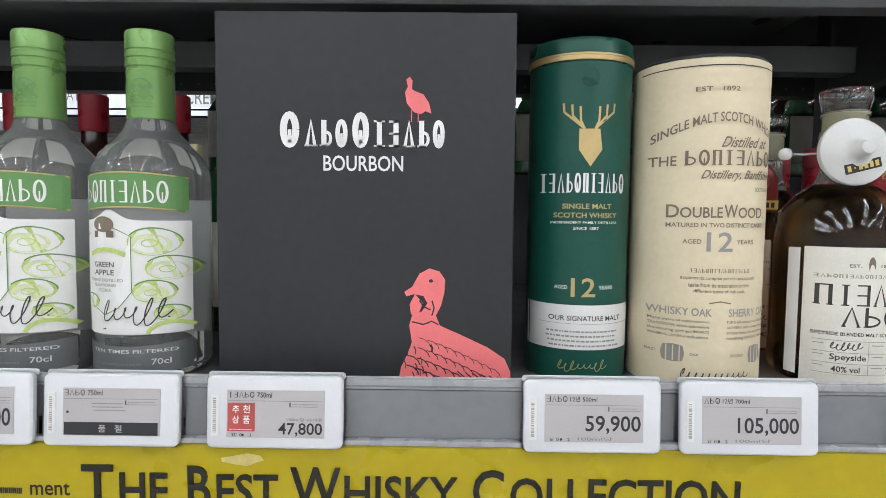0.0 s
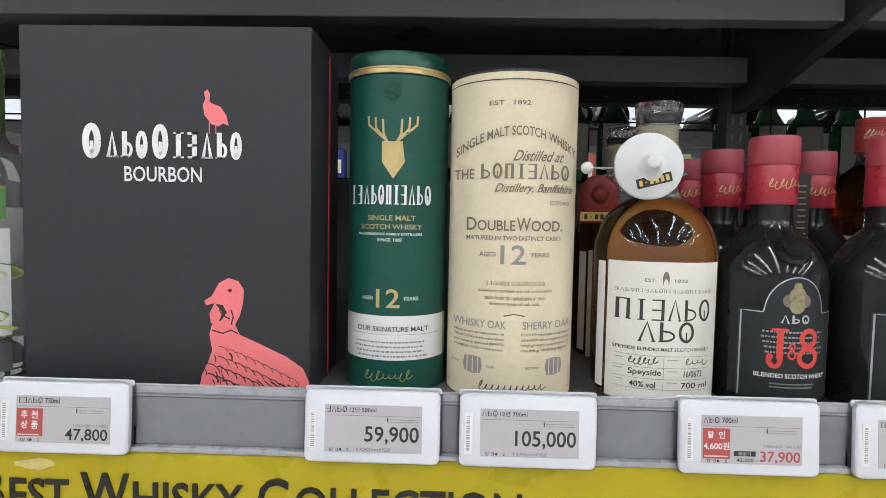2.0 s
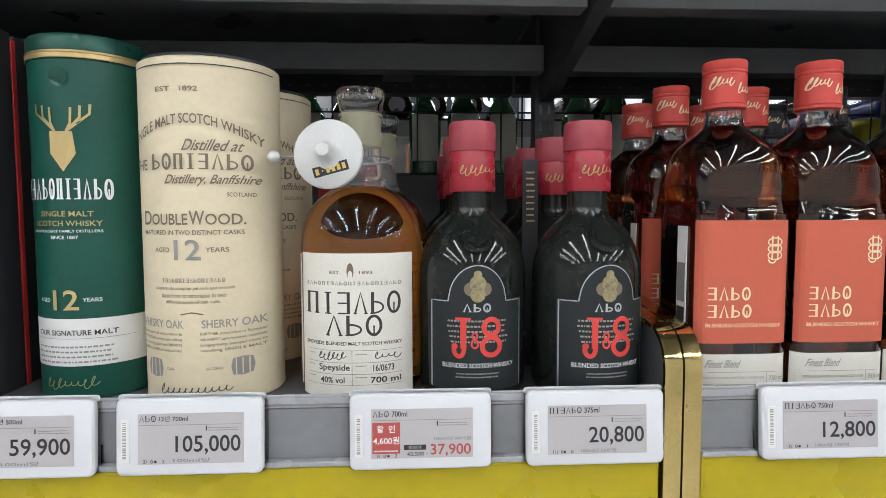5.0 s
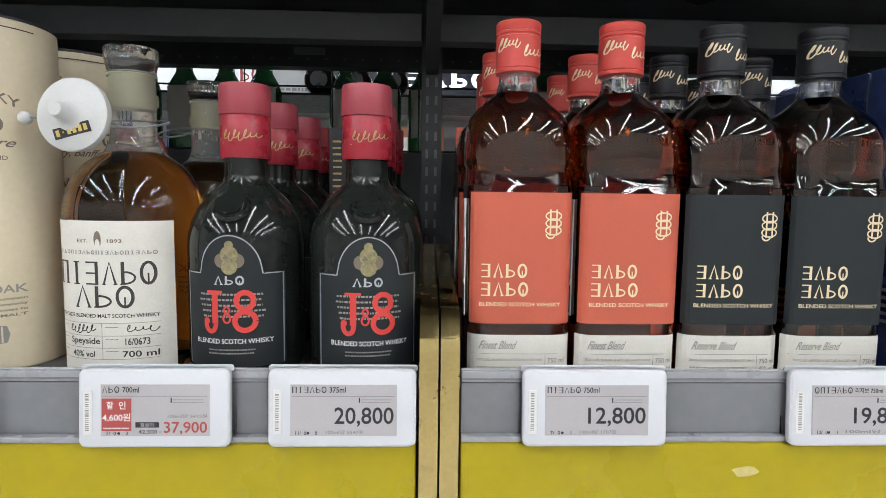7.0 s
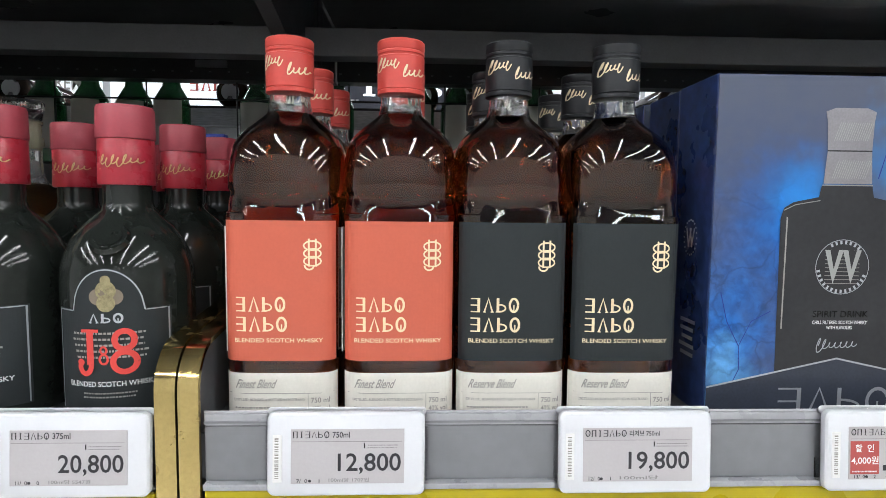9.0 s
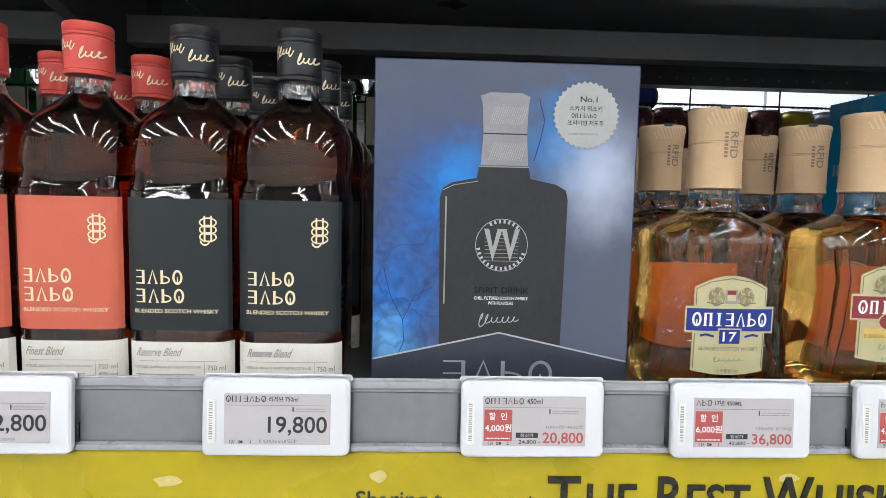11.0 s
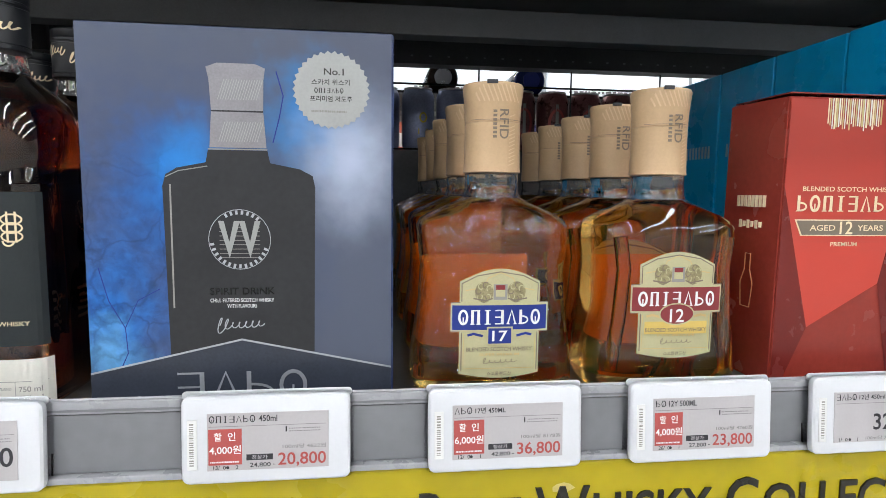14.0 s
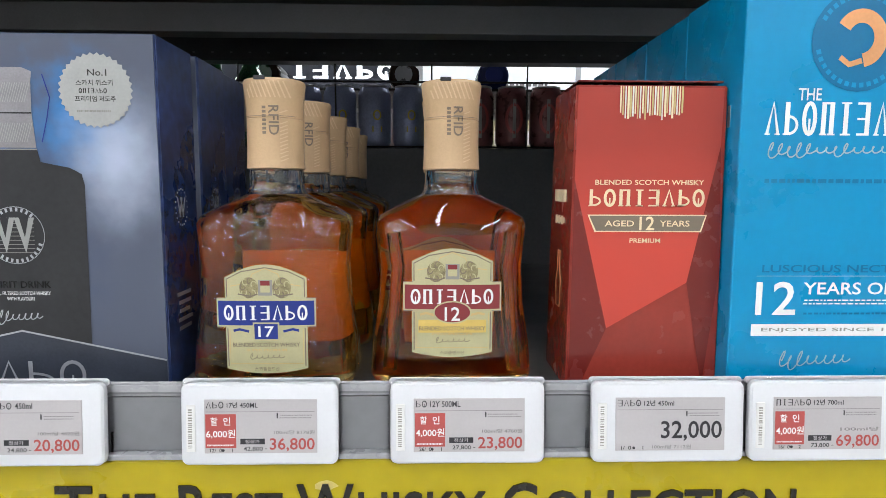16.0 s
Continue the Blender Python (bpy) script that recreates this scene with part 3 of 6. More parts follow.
# ---------------------------------------------------------------- price rail and sign boards
for a, b in ((-0.9, 0.5345), (0.5645, 1.95)):
    rail = thing("price_rail", "grey price-tag rail with a clear plastic front along the shelf edge", "price rail", "price rails")
    part("insert", box(a, b, 0.4052, 0.4078, 1.288, 1.323, 0.0004), M_RAILGREY, rail, "flat grey insert")
    part("lip", box(a, b, 0.4045, 0.4078, 1.3235, 1.331, 0.0008), M_RAILLIGHT, rail, "pale translucent lip")
    part("lip_bead", wire([(a, 0.4058, 1.3318), (b, 0.4058, 1.3318)], 0.0011), M_RAILLIGHT, rail)
    part("groove", box(a, b, 0.4039, 0.4045, 1.3252, 1.3264), M_RAILGREY, rail)
    part("bottom_lip", box(a, b, 0.3995, 0.4075, 1.284, 1.2878, 0.0008), M_RAILLIGHT, rail)
    sign = thing("sign_board", "mustard yellow acrylic sign board with raised black letters", "sign", "yellow sign boards")
    part("board", box(a, b, 0.4015, 0.4295, 1.12, 1.2837, 0.002), M_YELLOW, sign)
    pr = Print(flat(0.4), lift=0.0)
    for x0 in ((-0.262,) if a < 0 else (1.016,)):
        words = (("T", 0.0, 0.052, 0), ("HE", 0.058, 0.135, 1), ("B", 0.162, 0.2, 0), ("EST", 0.206, 0.303, 1), ("W", 0.318, 0.398, 0),
                 ("HISKY", 0.4, 0.575, 1), ("C", 0.594, 0.645, 0), ("OLLECTION", 0.651, 1.0, 1))
        for s, u0, u1, small in words:
            x, e = x0 + 0.474 * u0, x0 + 0.474 * (u1 - 0.004)
            pr.text(s, x, e, 1.236, 1.2615 if small else 1.267, M_SIGNINK)
        small = Print(flat(0.4011), lift=0.0)
        small.text("Sharing t", x0 - 0.131, x0 - 0.072, 1.2405, 1.256, M_SIGNINK)
        small.lines(x0 - 0.07, x0 - 0.042, 1.2445, 1.25, 1, M_SIGNINK, fill=0.8)
        small.text("ment", x0 - 0.038, x0 - 0.009, 1.2435, 1.253, M_SIGNINK)
        small.done(sign, "small_lettering")
    for (m_, _), (vs, fs) in pr.ink.items():
        n = len(vs)
        vs2 = vs + [(x, 0.4013, z) for x, y, z in vs]
        edge = {}
        for f in fs:
            for i in range(len(f)):
                e = (f[i], f[(i + 1) % len(f)])
                edge[e] = 1
        rim = [(i, j, j + n, i + n) for i, j in edge if (j, i) not in edge]
        part("lettering", (vs2, fs + rim), m_, sign, "raised black capital letters")
    rnd = random.Random(5 if a < 0 else 9)
    for x, z, w in ((-0.145, 1.2715, 0.016), (0.76, 1.262, 0.012), (0.9, 1.266, 0.007), (1.185, 1.2655, 0.008)):
        if a < x < b:
            pr = Print(flat(0.4013), lift=0.0)
            pr.poly([(x + w * math.cos(k * 0.7) * rnd.uniform(0.6, 1.1), z + 0.005 * math.sin(k * 0.7) * rnd.uniform(0.6, 1.1)) for k in range(9)], M_TAPE)
            pr.done(sign, "tape_residue")


def divider(x0, x1):
    d = thing("shelf_divider", "brass-edged black divider panel at the end of the shelf", "divider", "brass-edged dividers")

    def outline(g):
        pts = [(0.4 + g, 1.1)]
        for k in range(9):
            a = radians(180 - 10 * k)
            pts.append((0.43 + (0.03 - g) * math.cos(a), 1.345 + (0.03 - g) * math.sin(a)))
        pts += [(0.514, 1.384 - g), (0.62, 1.398 - g), (0.62, 1.1)]
        return pts

    bm = bmesh.new()
    outer, inner = outline(0), outline(0.0035)
    n = len(outer)
    vo = [[bm.verts.new((x, y, z)) for y, z in outer] for x in (x0, x1)]
    vi = [[bm.verts.new((x, y, z)) for y, z in inner] for x in (x0, x1)]
    for k in range(n - 2):
        bm.faces.new((vo[0][k], vo[0][k + 1], vo[1][k + 1], vo[1][k]))
        bm.faces.new((vi[0][k], vi[0][k + 1], vi[1][k + 1], vi[1][k]))
        for s in (0, 1):
            bm.faces.new((vo[s][k], vo[s][k + 1], vi[s][k + 1], vi[s][k]))
    bmesh.ops.bevel(bm, geom=[e for e in bm.edges if len(e.link_faces) == 2 and e.calc_face_angle(0) > 1.2], offset=0.0008, segments=2, affect="EDGES")
    part("edging", bm, M_BRASS, d, "polished brass edging", smooth=True)
    bm = bmesh.new()
    ins = outline(0.0037)
    a = [bm.verts.new((x0 + 0.002, y, z)) for y, z in ins]
    b = [bm.verts.new((x1 - 0.002, y, z)) for y, z in ins]
    bm.faces.new(a), bm.faces.new(b)
    for k in range(n):
        bm.faces.new((a[k], a[(k + 1) % n], b[(k + 1) % n], b[k]))
    part("panel", bm, M_SHELF, d)


divider(0.5365, 0.549)
divider(0.5505, 0.563)


# ---------------------------------------------------------------- electronic price tags
def price_tag(left, price, size, badge="", before="", foot="", names=5, soldout=False, unit=""):
    t = thing("price_tag", ("white electronic shelf label with a red discount field" if badge else "white electronic shelf label with a black sold-out bar" if soldout
                            else "white electronic shelf label with a black price"), "price tag", "electronic price tags", at=(left, 0.3992, 1.2836))
    t.matrix_basis = pose(left, 0.3992, 1.2836, -4, 0, 0)
    part("holder", slab(-0.0018, 0.0978, -0.001, 0.0048, -0.0022, 0.0515, 0.005), M_PLASTIC, t, "clear plastic holder", smooth=True)
    part("holder_edge", slab(-0.001, 0.097, 0.0005, 0.0018, 0.0475, 0.0522, 0.0022, 0.0004), M_TAGWHITE, t, smooth=True)
    part("housing", slab(0, 0.096, -0.005, 0.0015, -0.0008, 0.0502, 0.0045), M_TAGWHITE, t, "white plastic housing", smooth=True)
    strip_ = part("barcode_strip", box(0.0035, 0.009, -0.0056, -0.0049, 0.008, 0.037, 0.0002), M_WHITE, t)
    pr = Print(flat(-0.0059), lift=0.0)
    rnd = random.Random(int(left * 1000))
    z = 0.0105
    while z < 0.0345:
        h = rnd.uniform(0.0003, 0.001)
        pr.bar(0.0048, 0.0072, z, z + h, M_GREYPRINT)
        z += h + rnd.uniform(0.0004, 0.001)
    pr.done(strip_, "barcode")
    s = part("screen", box(0.0145, 0.0835, -0.0055, -0.0048, 0.007, 0.0405, 0.0002), M_SCREEN, t, "grey paper-like screen")
    pr = Print(flat(-0.0058), lift=0.0)
    pr.mark(0.0155, 0.0155 + 0.0038 * names, 0.0352, 0.0392, names, M_INK, weight=0.2)
    x = 0.0155 + 0.0038 * names + 0.0015
    pr.text(size, x, x + 0.0021 * len(size), 0.0353, 0.039, M_INK)
    pr.bar(0.0155, 0.082, 0.0328, 0.0331, M_INKFAINT)
    pr.lines(0.06, 0.081, 0.0288, 0.032, 2, M_INKFAINT, seed=int(left * 500))
    pr.bar(0.0588, 0.0596, 0.0288, 0.032, M_INK)
    if soldout:
        pr.bar(0.0155, 0.082, 0.0075, 0.0165, M_INK)
        pr.text("품", 0.040, 0.0452, 0.0095, 0.0147, M_SCREEN, up=0.0002)
        pr.text("절", 0.0515, 0.0567, 0.0095, 0.0147, M_SCREEN, up=0.0002)
        pr.lines(0.035, 0.06, 0.0245, 0.0315, 3, M_INKFAINT, seed=8)
        pr.disc(0.018, 0.0235, 0.0009, 0.0009, M_INK)
    red = bool(badge)
    if price:
        w = 0.0051 * len(price)
        if badge == "추천":
            pr.bar(0.0153, 0.0345, 0.0115, 0.0315, M_SCREENRED)
            for c, x, z in (("추", 0.0187, 0.0243), ("천", 0.0262, 0.0243), ("상", 0.0187, 0.017), ("품", 0.0262, 0.017)):
                pr.text(c, x, x + 0.0049, z, z + 0.0056, M_WHITEPRINT, up=0.0002)
            pr.lines(0.0162, 0.0335, 0.0124, 0.0146, 1, M_WHITEPRINT, up=0.0002)
            w = 0.031
            pr.text(price, 0.082 - w, 0.082, 0.0082, 0.0178, M_INK)
        elif badge:
            pr.bar(0.0153, 0.034, 0.0105, 0.0315, M_SCREENRED)
            pr.text("할", 0.0185, 0.0228, 0.0246, 0.0296, M_WHITEPRINT, up=0.0002)
            pr.text("인", 0.0262, 0.0305, 0.0246, 0.0296, M_WHITEPRINT, up=0.0002)
            pr.text(badge, 0.0158, 0.0335, 0.0165, 0.022, M_WHITEPRINT, up=0.0002)
            pr.lines(0.0162, 0.0335, 0.0118, 0.0145, 1, M_WHITEPRINT, up=0.0002)
            pr.bar(0.0365, 0.0515, 0.0127, 0.0162, M_INK)
            pr.text("정상가", 0.0395, 0.0485, 0.0133, 0.0157, M_SCREEN, up=0.0002)
            pr.text(before, 0.0385, 0.0502, 0.0083, 0.0112, M_INK)
            pr.bar(0.0515, 0.0528, 0.0096, 0.01, M_INK)
            w = 0.0275
            pr.text(price, 0.082 - w, 0.082, 0.008, 0.0165, M_SCREENRED)
        else:
            w = 0.0385 if len(price) == 6 else 0.0425 if len(price) == 7 else 0.013
            pr.text(price, 0.0815 - w, 0.0815, 0.013, 0.0258, M_INK)
        pr.text(unit or "100ml당", 0.082 - 0.025, 0.082, 0.0188, 0.0214, M_INKFAINT) if badge else pr.text(unit or "100ml당", 0.0375, 0.062, 0.0082, 0.0108, M_INKFAINT)
        if foot:
            pr.text(foot, 0.018, 0.032, 0.0078, 0.0101, M_INK)
            pr.disc(0.0335 - 0.0075, 0.0089, 0.0009, 0.0009, M_INK)
    pr.done(s, "lettering")


price_tag(-0.389, "00", "700ml", names=4)
price_tag(-0.285, "", "750ml", names=4, soldout=True)
price_tag(-0.169, "47,800", "750ml", badge="추천", foot="33/  0      3", names=5, unit="100ml당 6374원")
price_tag(0.0545, "59,900", "12년 500ml", foot="6/  0      2", names=4)
price_tag(0.1645, "105,000", "12년 700ml", foot="2/  0      2", names=3)
price_tag(0.318, "37,900", "700ml", badge="4,600원", before="42,500", foot="7/  0      2", names=3, unit="100ml당 5415원")
price_tag(0.4385, "20,800", "375ml", foot="11/  0      0", names=6, unit="100ml당 5547원")
price_tag(0.605, "12,800", "750ml", foot="7/  0      1", names=6, unit="100ml당 1707원")
price_tag(0.785, "19,800", "리저브 750ml", foot="12/  0      1", names=7)
price_tag(0.955, "20,800", "450ml", badge="4,000원", before="24,800", foot="13/  0      2", names=7, unit="100ml당 4622원")
price_tag(1.098, "36,800", "17년 450ML", badge="6,000원", before="42,800", foot="12/  0      1", names=3, unit="100ml당 8178원")
price_tag(1.2265, "23,800", "12Y 500ML", badge="4,000원", before="27,800", foot="26/  0      1", names=2, unit="100ml당 4760원")
price_tag(1.3525, "32,000", "12년 450ml", foot="1/  0      1", names=4, unit="100ml당 7112원")
price_tag(1.4525, "69,800", "12년 700ml", badge="4,000원", before="73,800", foot="16/  0      2", names=6)


# ---------------------------------------------------------------- vodka bottles
def vodka_bottle():
    cx, z = -0.242, SHELF
    b = thing("vodka_bottle", "clear glass vodka bottle with light green cap and apple-green labels", "bottle", "clear vodka bottles")
    part("glass", loft([(0, 0.036, 0.036, 2), (0.002, 0.041, 0.041, 2), (0.008, 0.0445, 0.0445, 2), (0.155, 0.0455, 0.0455, 2), (0.166, 0.044, 0.044, 2), (0.177, 0.038, 0.038, 2),
                        (0.187, 0.029, 0.029, 2), (0.196, 0.021, 0.021, 2), (0.2035, 0.0185, 0.0185, 2), (0.206, 0.016, 0.016, 2)], 64), M_CLEAR, b, "clear glass body", smooth=True)
    cap = part("cap", turned([(0.0172, 0.204), (0.0182, 0.205), (0.0182, 0.243), (0.0176, 0.2435), (0.0176, 0.245), (0.0186, 0.246), (0.0186, 0.251), (0.018, 0.2515), (0.018, 0.2525),
                        (0.0187, 0.253), (0.0187, 0.2575), (0.018, 0.258), (0.018, 0.259), (0.0186, 0.2595), (0.0186, 0.272), (0.0178, 0.274), (0.015, 0.2745)], 40), M_LIMECAP, b, "ribbed light green metal cap", smooth=True)
    fr = bowed(0.0183, 0.0183)
    pr = Print(fr, lift=0.0006)
    pr.ring(0.001, 0.226, 0.009, 0.009, 0.0012, M_LIME, a0=20, a1=160)
    for dx in (-0.006, 0, 0.006):
        pr.disc(dx + 0.001, 0.229, 0.0022, 0.0026, M_LIME)
    pr.lines(-0.009, 0.011, 0.213, 0.222, 3, M_LIME)
    pr.done(cap)
    fr = bowed(0.0455, 0.0455)
    lab = part("neck_label", patch(-0.038, 0.040, 0.1305, 0.158, fr, top=lambda u: 0.003 * (1 - u * u), bottom=lambda u: 0.003 * (1 - u * u)), M_LIME, b, "light green band label")
    pr = Print(fr)
    pr.stroke([(-0.037 + 0.0077 * k, 0.1572 + 0.003 * (1 - (k / 5 - 1) ** 2)) for k in range(11)], 0.001, M_GOLDPRINT)
    pr.stroke([(-0.037 + 0.0077 * k, 0.1312 + 0.003 * (1 - (k / 5 - 1) ** 2)) for k in range(11)], 0.001, M_GOLDPRINT)
    pr.mark(-0.036, 0.031, 0.1375, 0.154, 8, M_WHITEPRINT)
    pr.done(lab)
    lab = part("front_label", patch(-0.039, 0.041, 0.037, 0.128, fr, top=lambda u: -0.004 + 0.008 * math.exp(-(u + 0.3) ** 2 / 0.07)), M_WHITE, b, "white label with green apple slices")
    pr = Print(fr)
    for cx_, cz_, r_ in ((0.02, 0.108, 0.017), (0.03, 0.088, 0.015), (0.02, 0.07, 0.014), (-0.031, 0.062, 0.009), (0.03, 0.053, 0.01)):
        pr.disc(cx_, cz_, r_, r_ * 0.62, M_LIMEPALE)
        pr.disc(cx_ - r_ * 0.12, cz_ - r_ * 0.1, r_ * 0.8, r_ * 0.44, M_APPLE, up=0.0001)
        pr.ring(cx_, cz_, r_, r_ * 0.62, 0.0009, M_LIME, up=0.0002, a0=0, a1=150)
        pr.ring(cx_ - r_ * 0.1, cz_ - r_ * 0.06, r_ * 0.3, r_ * 0.16, 0.0007, M_LIMEPALE, up=0.0002)
    pr.ring(0.03, 0.036, 0.014, 0.01, 0.003, M_LIMEPALE, a0=30, a1=170, up=0.0002)
    shield = [(-0.036, 0.112), (-0.02, 0.122), (-0.004, 0.117), (0.006, 0.112), (0.006, 0.07), (-0.004, 0.058), (-0.016, 0.052), (-0.028, 0.058), (-0.036, 0.066)]
    pr.poly(shield, M_WHITEPRINT, up=0.0003)
    pr.stroke(shield + shield[:1], 0.0007, M_LIME, up=0.0005)
    pr.disc(-0.016, 0.121, 0.0095, 0.006, M_BROWNPRINT, up=0.0006)
    pr.bar(-0.025, -0.007, 0.111, 0.116, M_BROWNPRINT, up=0.0006)
    pr.stroke([(-0.03, 0.098), (-0.022, 0.101), (-0.014, 0.102), (-0.006, 0.101), (0.002, 0.098)], 0.0035, M_LIMEPALE, up=0.0006)
    pr.text("GREEN", -0.026, -0.007, 0.0885, 0.0925, M_DARKPRINT, up=0.0006)
    pr.text("APPLE", -0.026, -0.007, 0.0825, 0.0865, M_DARKPRINT, up=0.0006)
    pr.text("TRIPLE DISTILLED", -0.031, 0.0, 0.0775, 0.0798, M_GREYPRINT, up=0.0006)
    pr.text("FLAVOURED", -0.0265, -0.0055, 0.0737, 0.0760, M_GREYPRINT, up=0.0006)
    pr.text("VODKA", -0.022, -0.01, 0.0697, 0.0722, M_GREYPRINT, up=0.0006)
    pr.signature(-0.02, 0.033, 0.044, 0.066, M_DARKPRINT, 6, 0.0009, up=0.0007, seed=4)
    pr.stroke([(-0.018, 0.041), (0.03, 0.05)], 0.0008, M_DARKPRINT, up=0.0007)
    pr.done(lab)
    lab = part("foot_label", patch(-0.0385, 0.041, 0.006, 0.031, fr, top=lambda u: -0.003 * (1 - u * u), bottom=lambda u: -0.003 * (1 - u * u) + 0.002), M_SILVERLABEL, b, "dull silver band label")
    pr = Print(fr)
    pr.text("TEN TIMES FILTERED", -0.03, 0.034, 0.0228, 0.0256, M_WHITEPRINT)
    pr.lines(-0.03, 0.014, 0.009, 0.018, 2, M_GREYPRINT)
    pr.text("70cl", 0.018, 0.03, 0.0135, 0.0182, M_WHITEPRINT)
    pr.done(lab)
    bk = patch(-0.037, 0.037, 0.03, 0.14, lambda x: 0.0462 * max(0, 1 - (x / 0.0462) ** 2) ** 0.5, lift=-0.0003)
    part("back_label", bk, M_WHITE, b)
    return b


v = vodka_bottle()
v.location = (-0.2445, 0.4755, SHELF)
for x, y in ((-0.3365, 0.4765), (-0.429, 0.476)):
    copy_thing(v, pose(x, y, SHELF, 0, 0, -3))


def plain_bottle(glass, cap, label, group, r=0.04, h=0.27):
    b = thing("liquor_bottle", label, "bottle", group)
    s = h / 0.27
    part("glass", turned([(r * 0.8, 0), (r, 0.006), (r, 0.15 * s), (r * 0.9, 0.17 * s), (r * 0.5, 0.2 * s), (0.014, 0.215 * s), (0.0135, 0.235 * s)], 32), glass, b, smooth=True)
    part("cap", turned([(0.0155, 0.225 * s), (0.0165, 0.227 * s), (0.0165, 0.268 * s), (0.014, 0.27 * s)], 28), cap, b, smooth=True)
    part("label", patch(-r * 0.8, r * 0.8, 0.03, 0.12, bowed(r, r)), M_PAPER, b)
    return b


back = plain_bottle(M_BROWNGLASS, M_REDCAP, "dark bottle with a red cap standing behind vodka bottles", "red-capped bottles behind")
back.location = (-0.33, 0.7, SHELF)
for x, y in ((-0.43, 0.7), (-0.385, 0.79), (-0.52, 0.7)):
    copy_thing(back, pose(x, y, SHELF))
back = plain_bottle(M_GREENGLASS, M_FARGREEN, "green bottle with a green cap standing behind vodka bottles", "green bottles behind", h=0.262)
back.location = (-0.228, 0.64, SHELF)

# ---------------------------------------------------------------- black gift box
g = thing("gift_box", "large matt black bourbon gift box with white and salmon print", "gift box", at=(-0.0625, 0.431, SHELF))
W = 0.1115
lid = part("lid", box(-W, W, 0, 0.058, 0, 0.279, 0.0012), M_BLACKBOX, g, "matt black card front")
part("tray", box(-W + 0.001, W - 0.001, 0.0635, 0.1, 0, 0.278, 0.0012), M_BLACKBOX, g)
part("seam", box(-W + 0.0005, W + 0.0003, 0.0582, 0.0633, 0, 0.274, 0.0005), M_RED, g, "red lining showing at the seam")
pr = Print(flat(0), -0.0625, SHELF, 0.0006)
for a, b, z1, n in ((-0.127, -0.109, 1.523, 1), (-0.108, -0.074, 1.518, 3), (-0.073, -0.0575, 1.523, 1), (-0.057, -0.002, 1.518, 5)):
    pr.mark(a, b, 1.4985, z1, n, M_WHITEPRINT, weight=0.4)
pr.text("BOURBON", -0.0935, -0.034, 1.4805, 1.492, M_WHITEPRINT)
pr.poly([(-0.0321, 1.5479), (-0.0296, 1.5501), (-0.0275, 1.5471), (-0.0279, 1.5411), (-0.0253, 1.5394), (-0.0194, 1.5373), (-0.0151, 1.5309), (-0.0134, 1.5233), (-0.0177, 1.525), (-0.0211, 1.5228), (-0.0262, 1.5241), (-0.0317, 1.5309), (-0.033, 1.5386), (-0.0309, 1.5428)], M_PINK)
pr.bar(-0.0285, -0.0278, 1.517, 1.526, M_PINK), pr.bar(-0.0235, -0.0228, 1.517, 1.526, M_PINK)
body = [(-0.0279, 1.3892), (-0.0266, 1.3947), (-0.0211, 1.4045), (-0.0138, 1.4084), (-0.0062, 1.4062), (-0.0019, 1.3999), (-0.0024, 1.3905), (-0.0049, 1.3799), (-0.0087, 1.3726), (-0.0053, 1.365), (0.0096, 1.3586), (0.0308, 1.3488), (0.0436, 1.3403), (0.0483, 1.3301), (0.0483, 1.3237), (-0.0364, 1.3237), (-0.0347, 1.333), (-0.0296, 1.3437), (-0.0266, 1.3522), (-0.0287, 1.365), (-0.0266, 1.3726), (-0.0194, 1.3756), (-0.0151, 1.382), (-0.0181, 1.3875)]
pr.poly(body, M_PINK)
pr.poly([(-0.0265, 1.3945), (-0.0325, 1.3905), (-0.031, 1.387), (-0.0245, 1.389)], M_PINK, up=0.0001)
pr.poly([(-0.0245, 1.389), (-0.0285, 1.381), (-0.0275, 1.3735), (-0.0225, 1.372), (-0.0185, 1.382)], M_PINK, up=0.0001)
rnd = random.Random(2)
# dark pen strokes: throat folds, breast and rows of swept feathers
for fold in ([(-0.0211, 1.3841), (-0.0177, 1.3794), (-0.0126, 1.3769)], [(-0.0117, 1.3841), (-0.01, 1.3786), (-0.0117, 1.3726)], [(-0.0266, 1.3679), (-0.0181, 1.3658), (-0.0117, 1.3684), (-0.0066, 1.3658)]):
    pr.stroke(fold, 0.0011, M_BLACKBOX, up=0.0002)
pr.disc(-0.0126, 1.399, 0.0016, 0.0013, M_BLACKBOX, up=0.0002)
for row in range(5):
    for k in range(9):
        u = (k + 0.5 * (row % 2)) / 9
        x, z = -0.017 + 0.06 * u - 0.004 * row, 1.3545 - 0.026 * u ** 1.2 - 0.0068 * row
        if 1.3255 < z and x < 0.041 and x > -0.031:
            pr.stroke([(x - 0.0045, z + 0.0012), (x, z), (x + 0.0035, z - 0.0032), (x + 0.0045, z - 0.006)], 0.0005 + 0.00018 * row, M_BLACKBOX, up=0.0002)
for k in range(11):
    x, z = rnd.uniform(-0.033, -0.012), rnd.uniform(1.326, 1.352)
    pr.stroke([(x, z), (x + 0.0014, z - 0.003), (x + 0.001, z - 0.006)], rnd.uniform(0.0006, 0.0011), M_BLACKBOX, up=0.0003)
for k in range(6):
    x = 0.008 + 0.006 * k
    pr.stroke([(x, 1.3305 - 0.0008 * k), (x + 0.007, 1.3245 - 0.0006 * k), (x + 0.0085, 1.3215)], 0.0009, M_BLACKBOX, up=0.0003)
pr.done(lid)

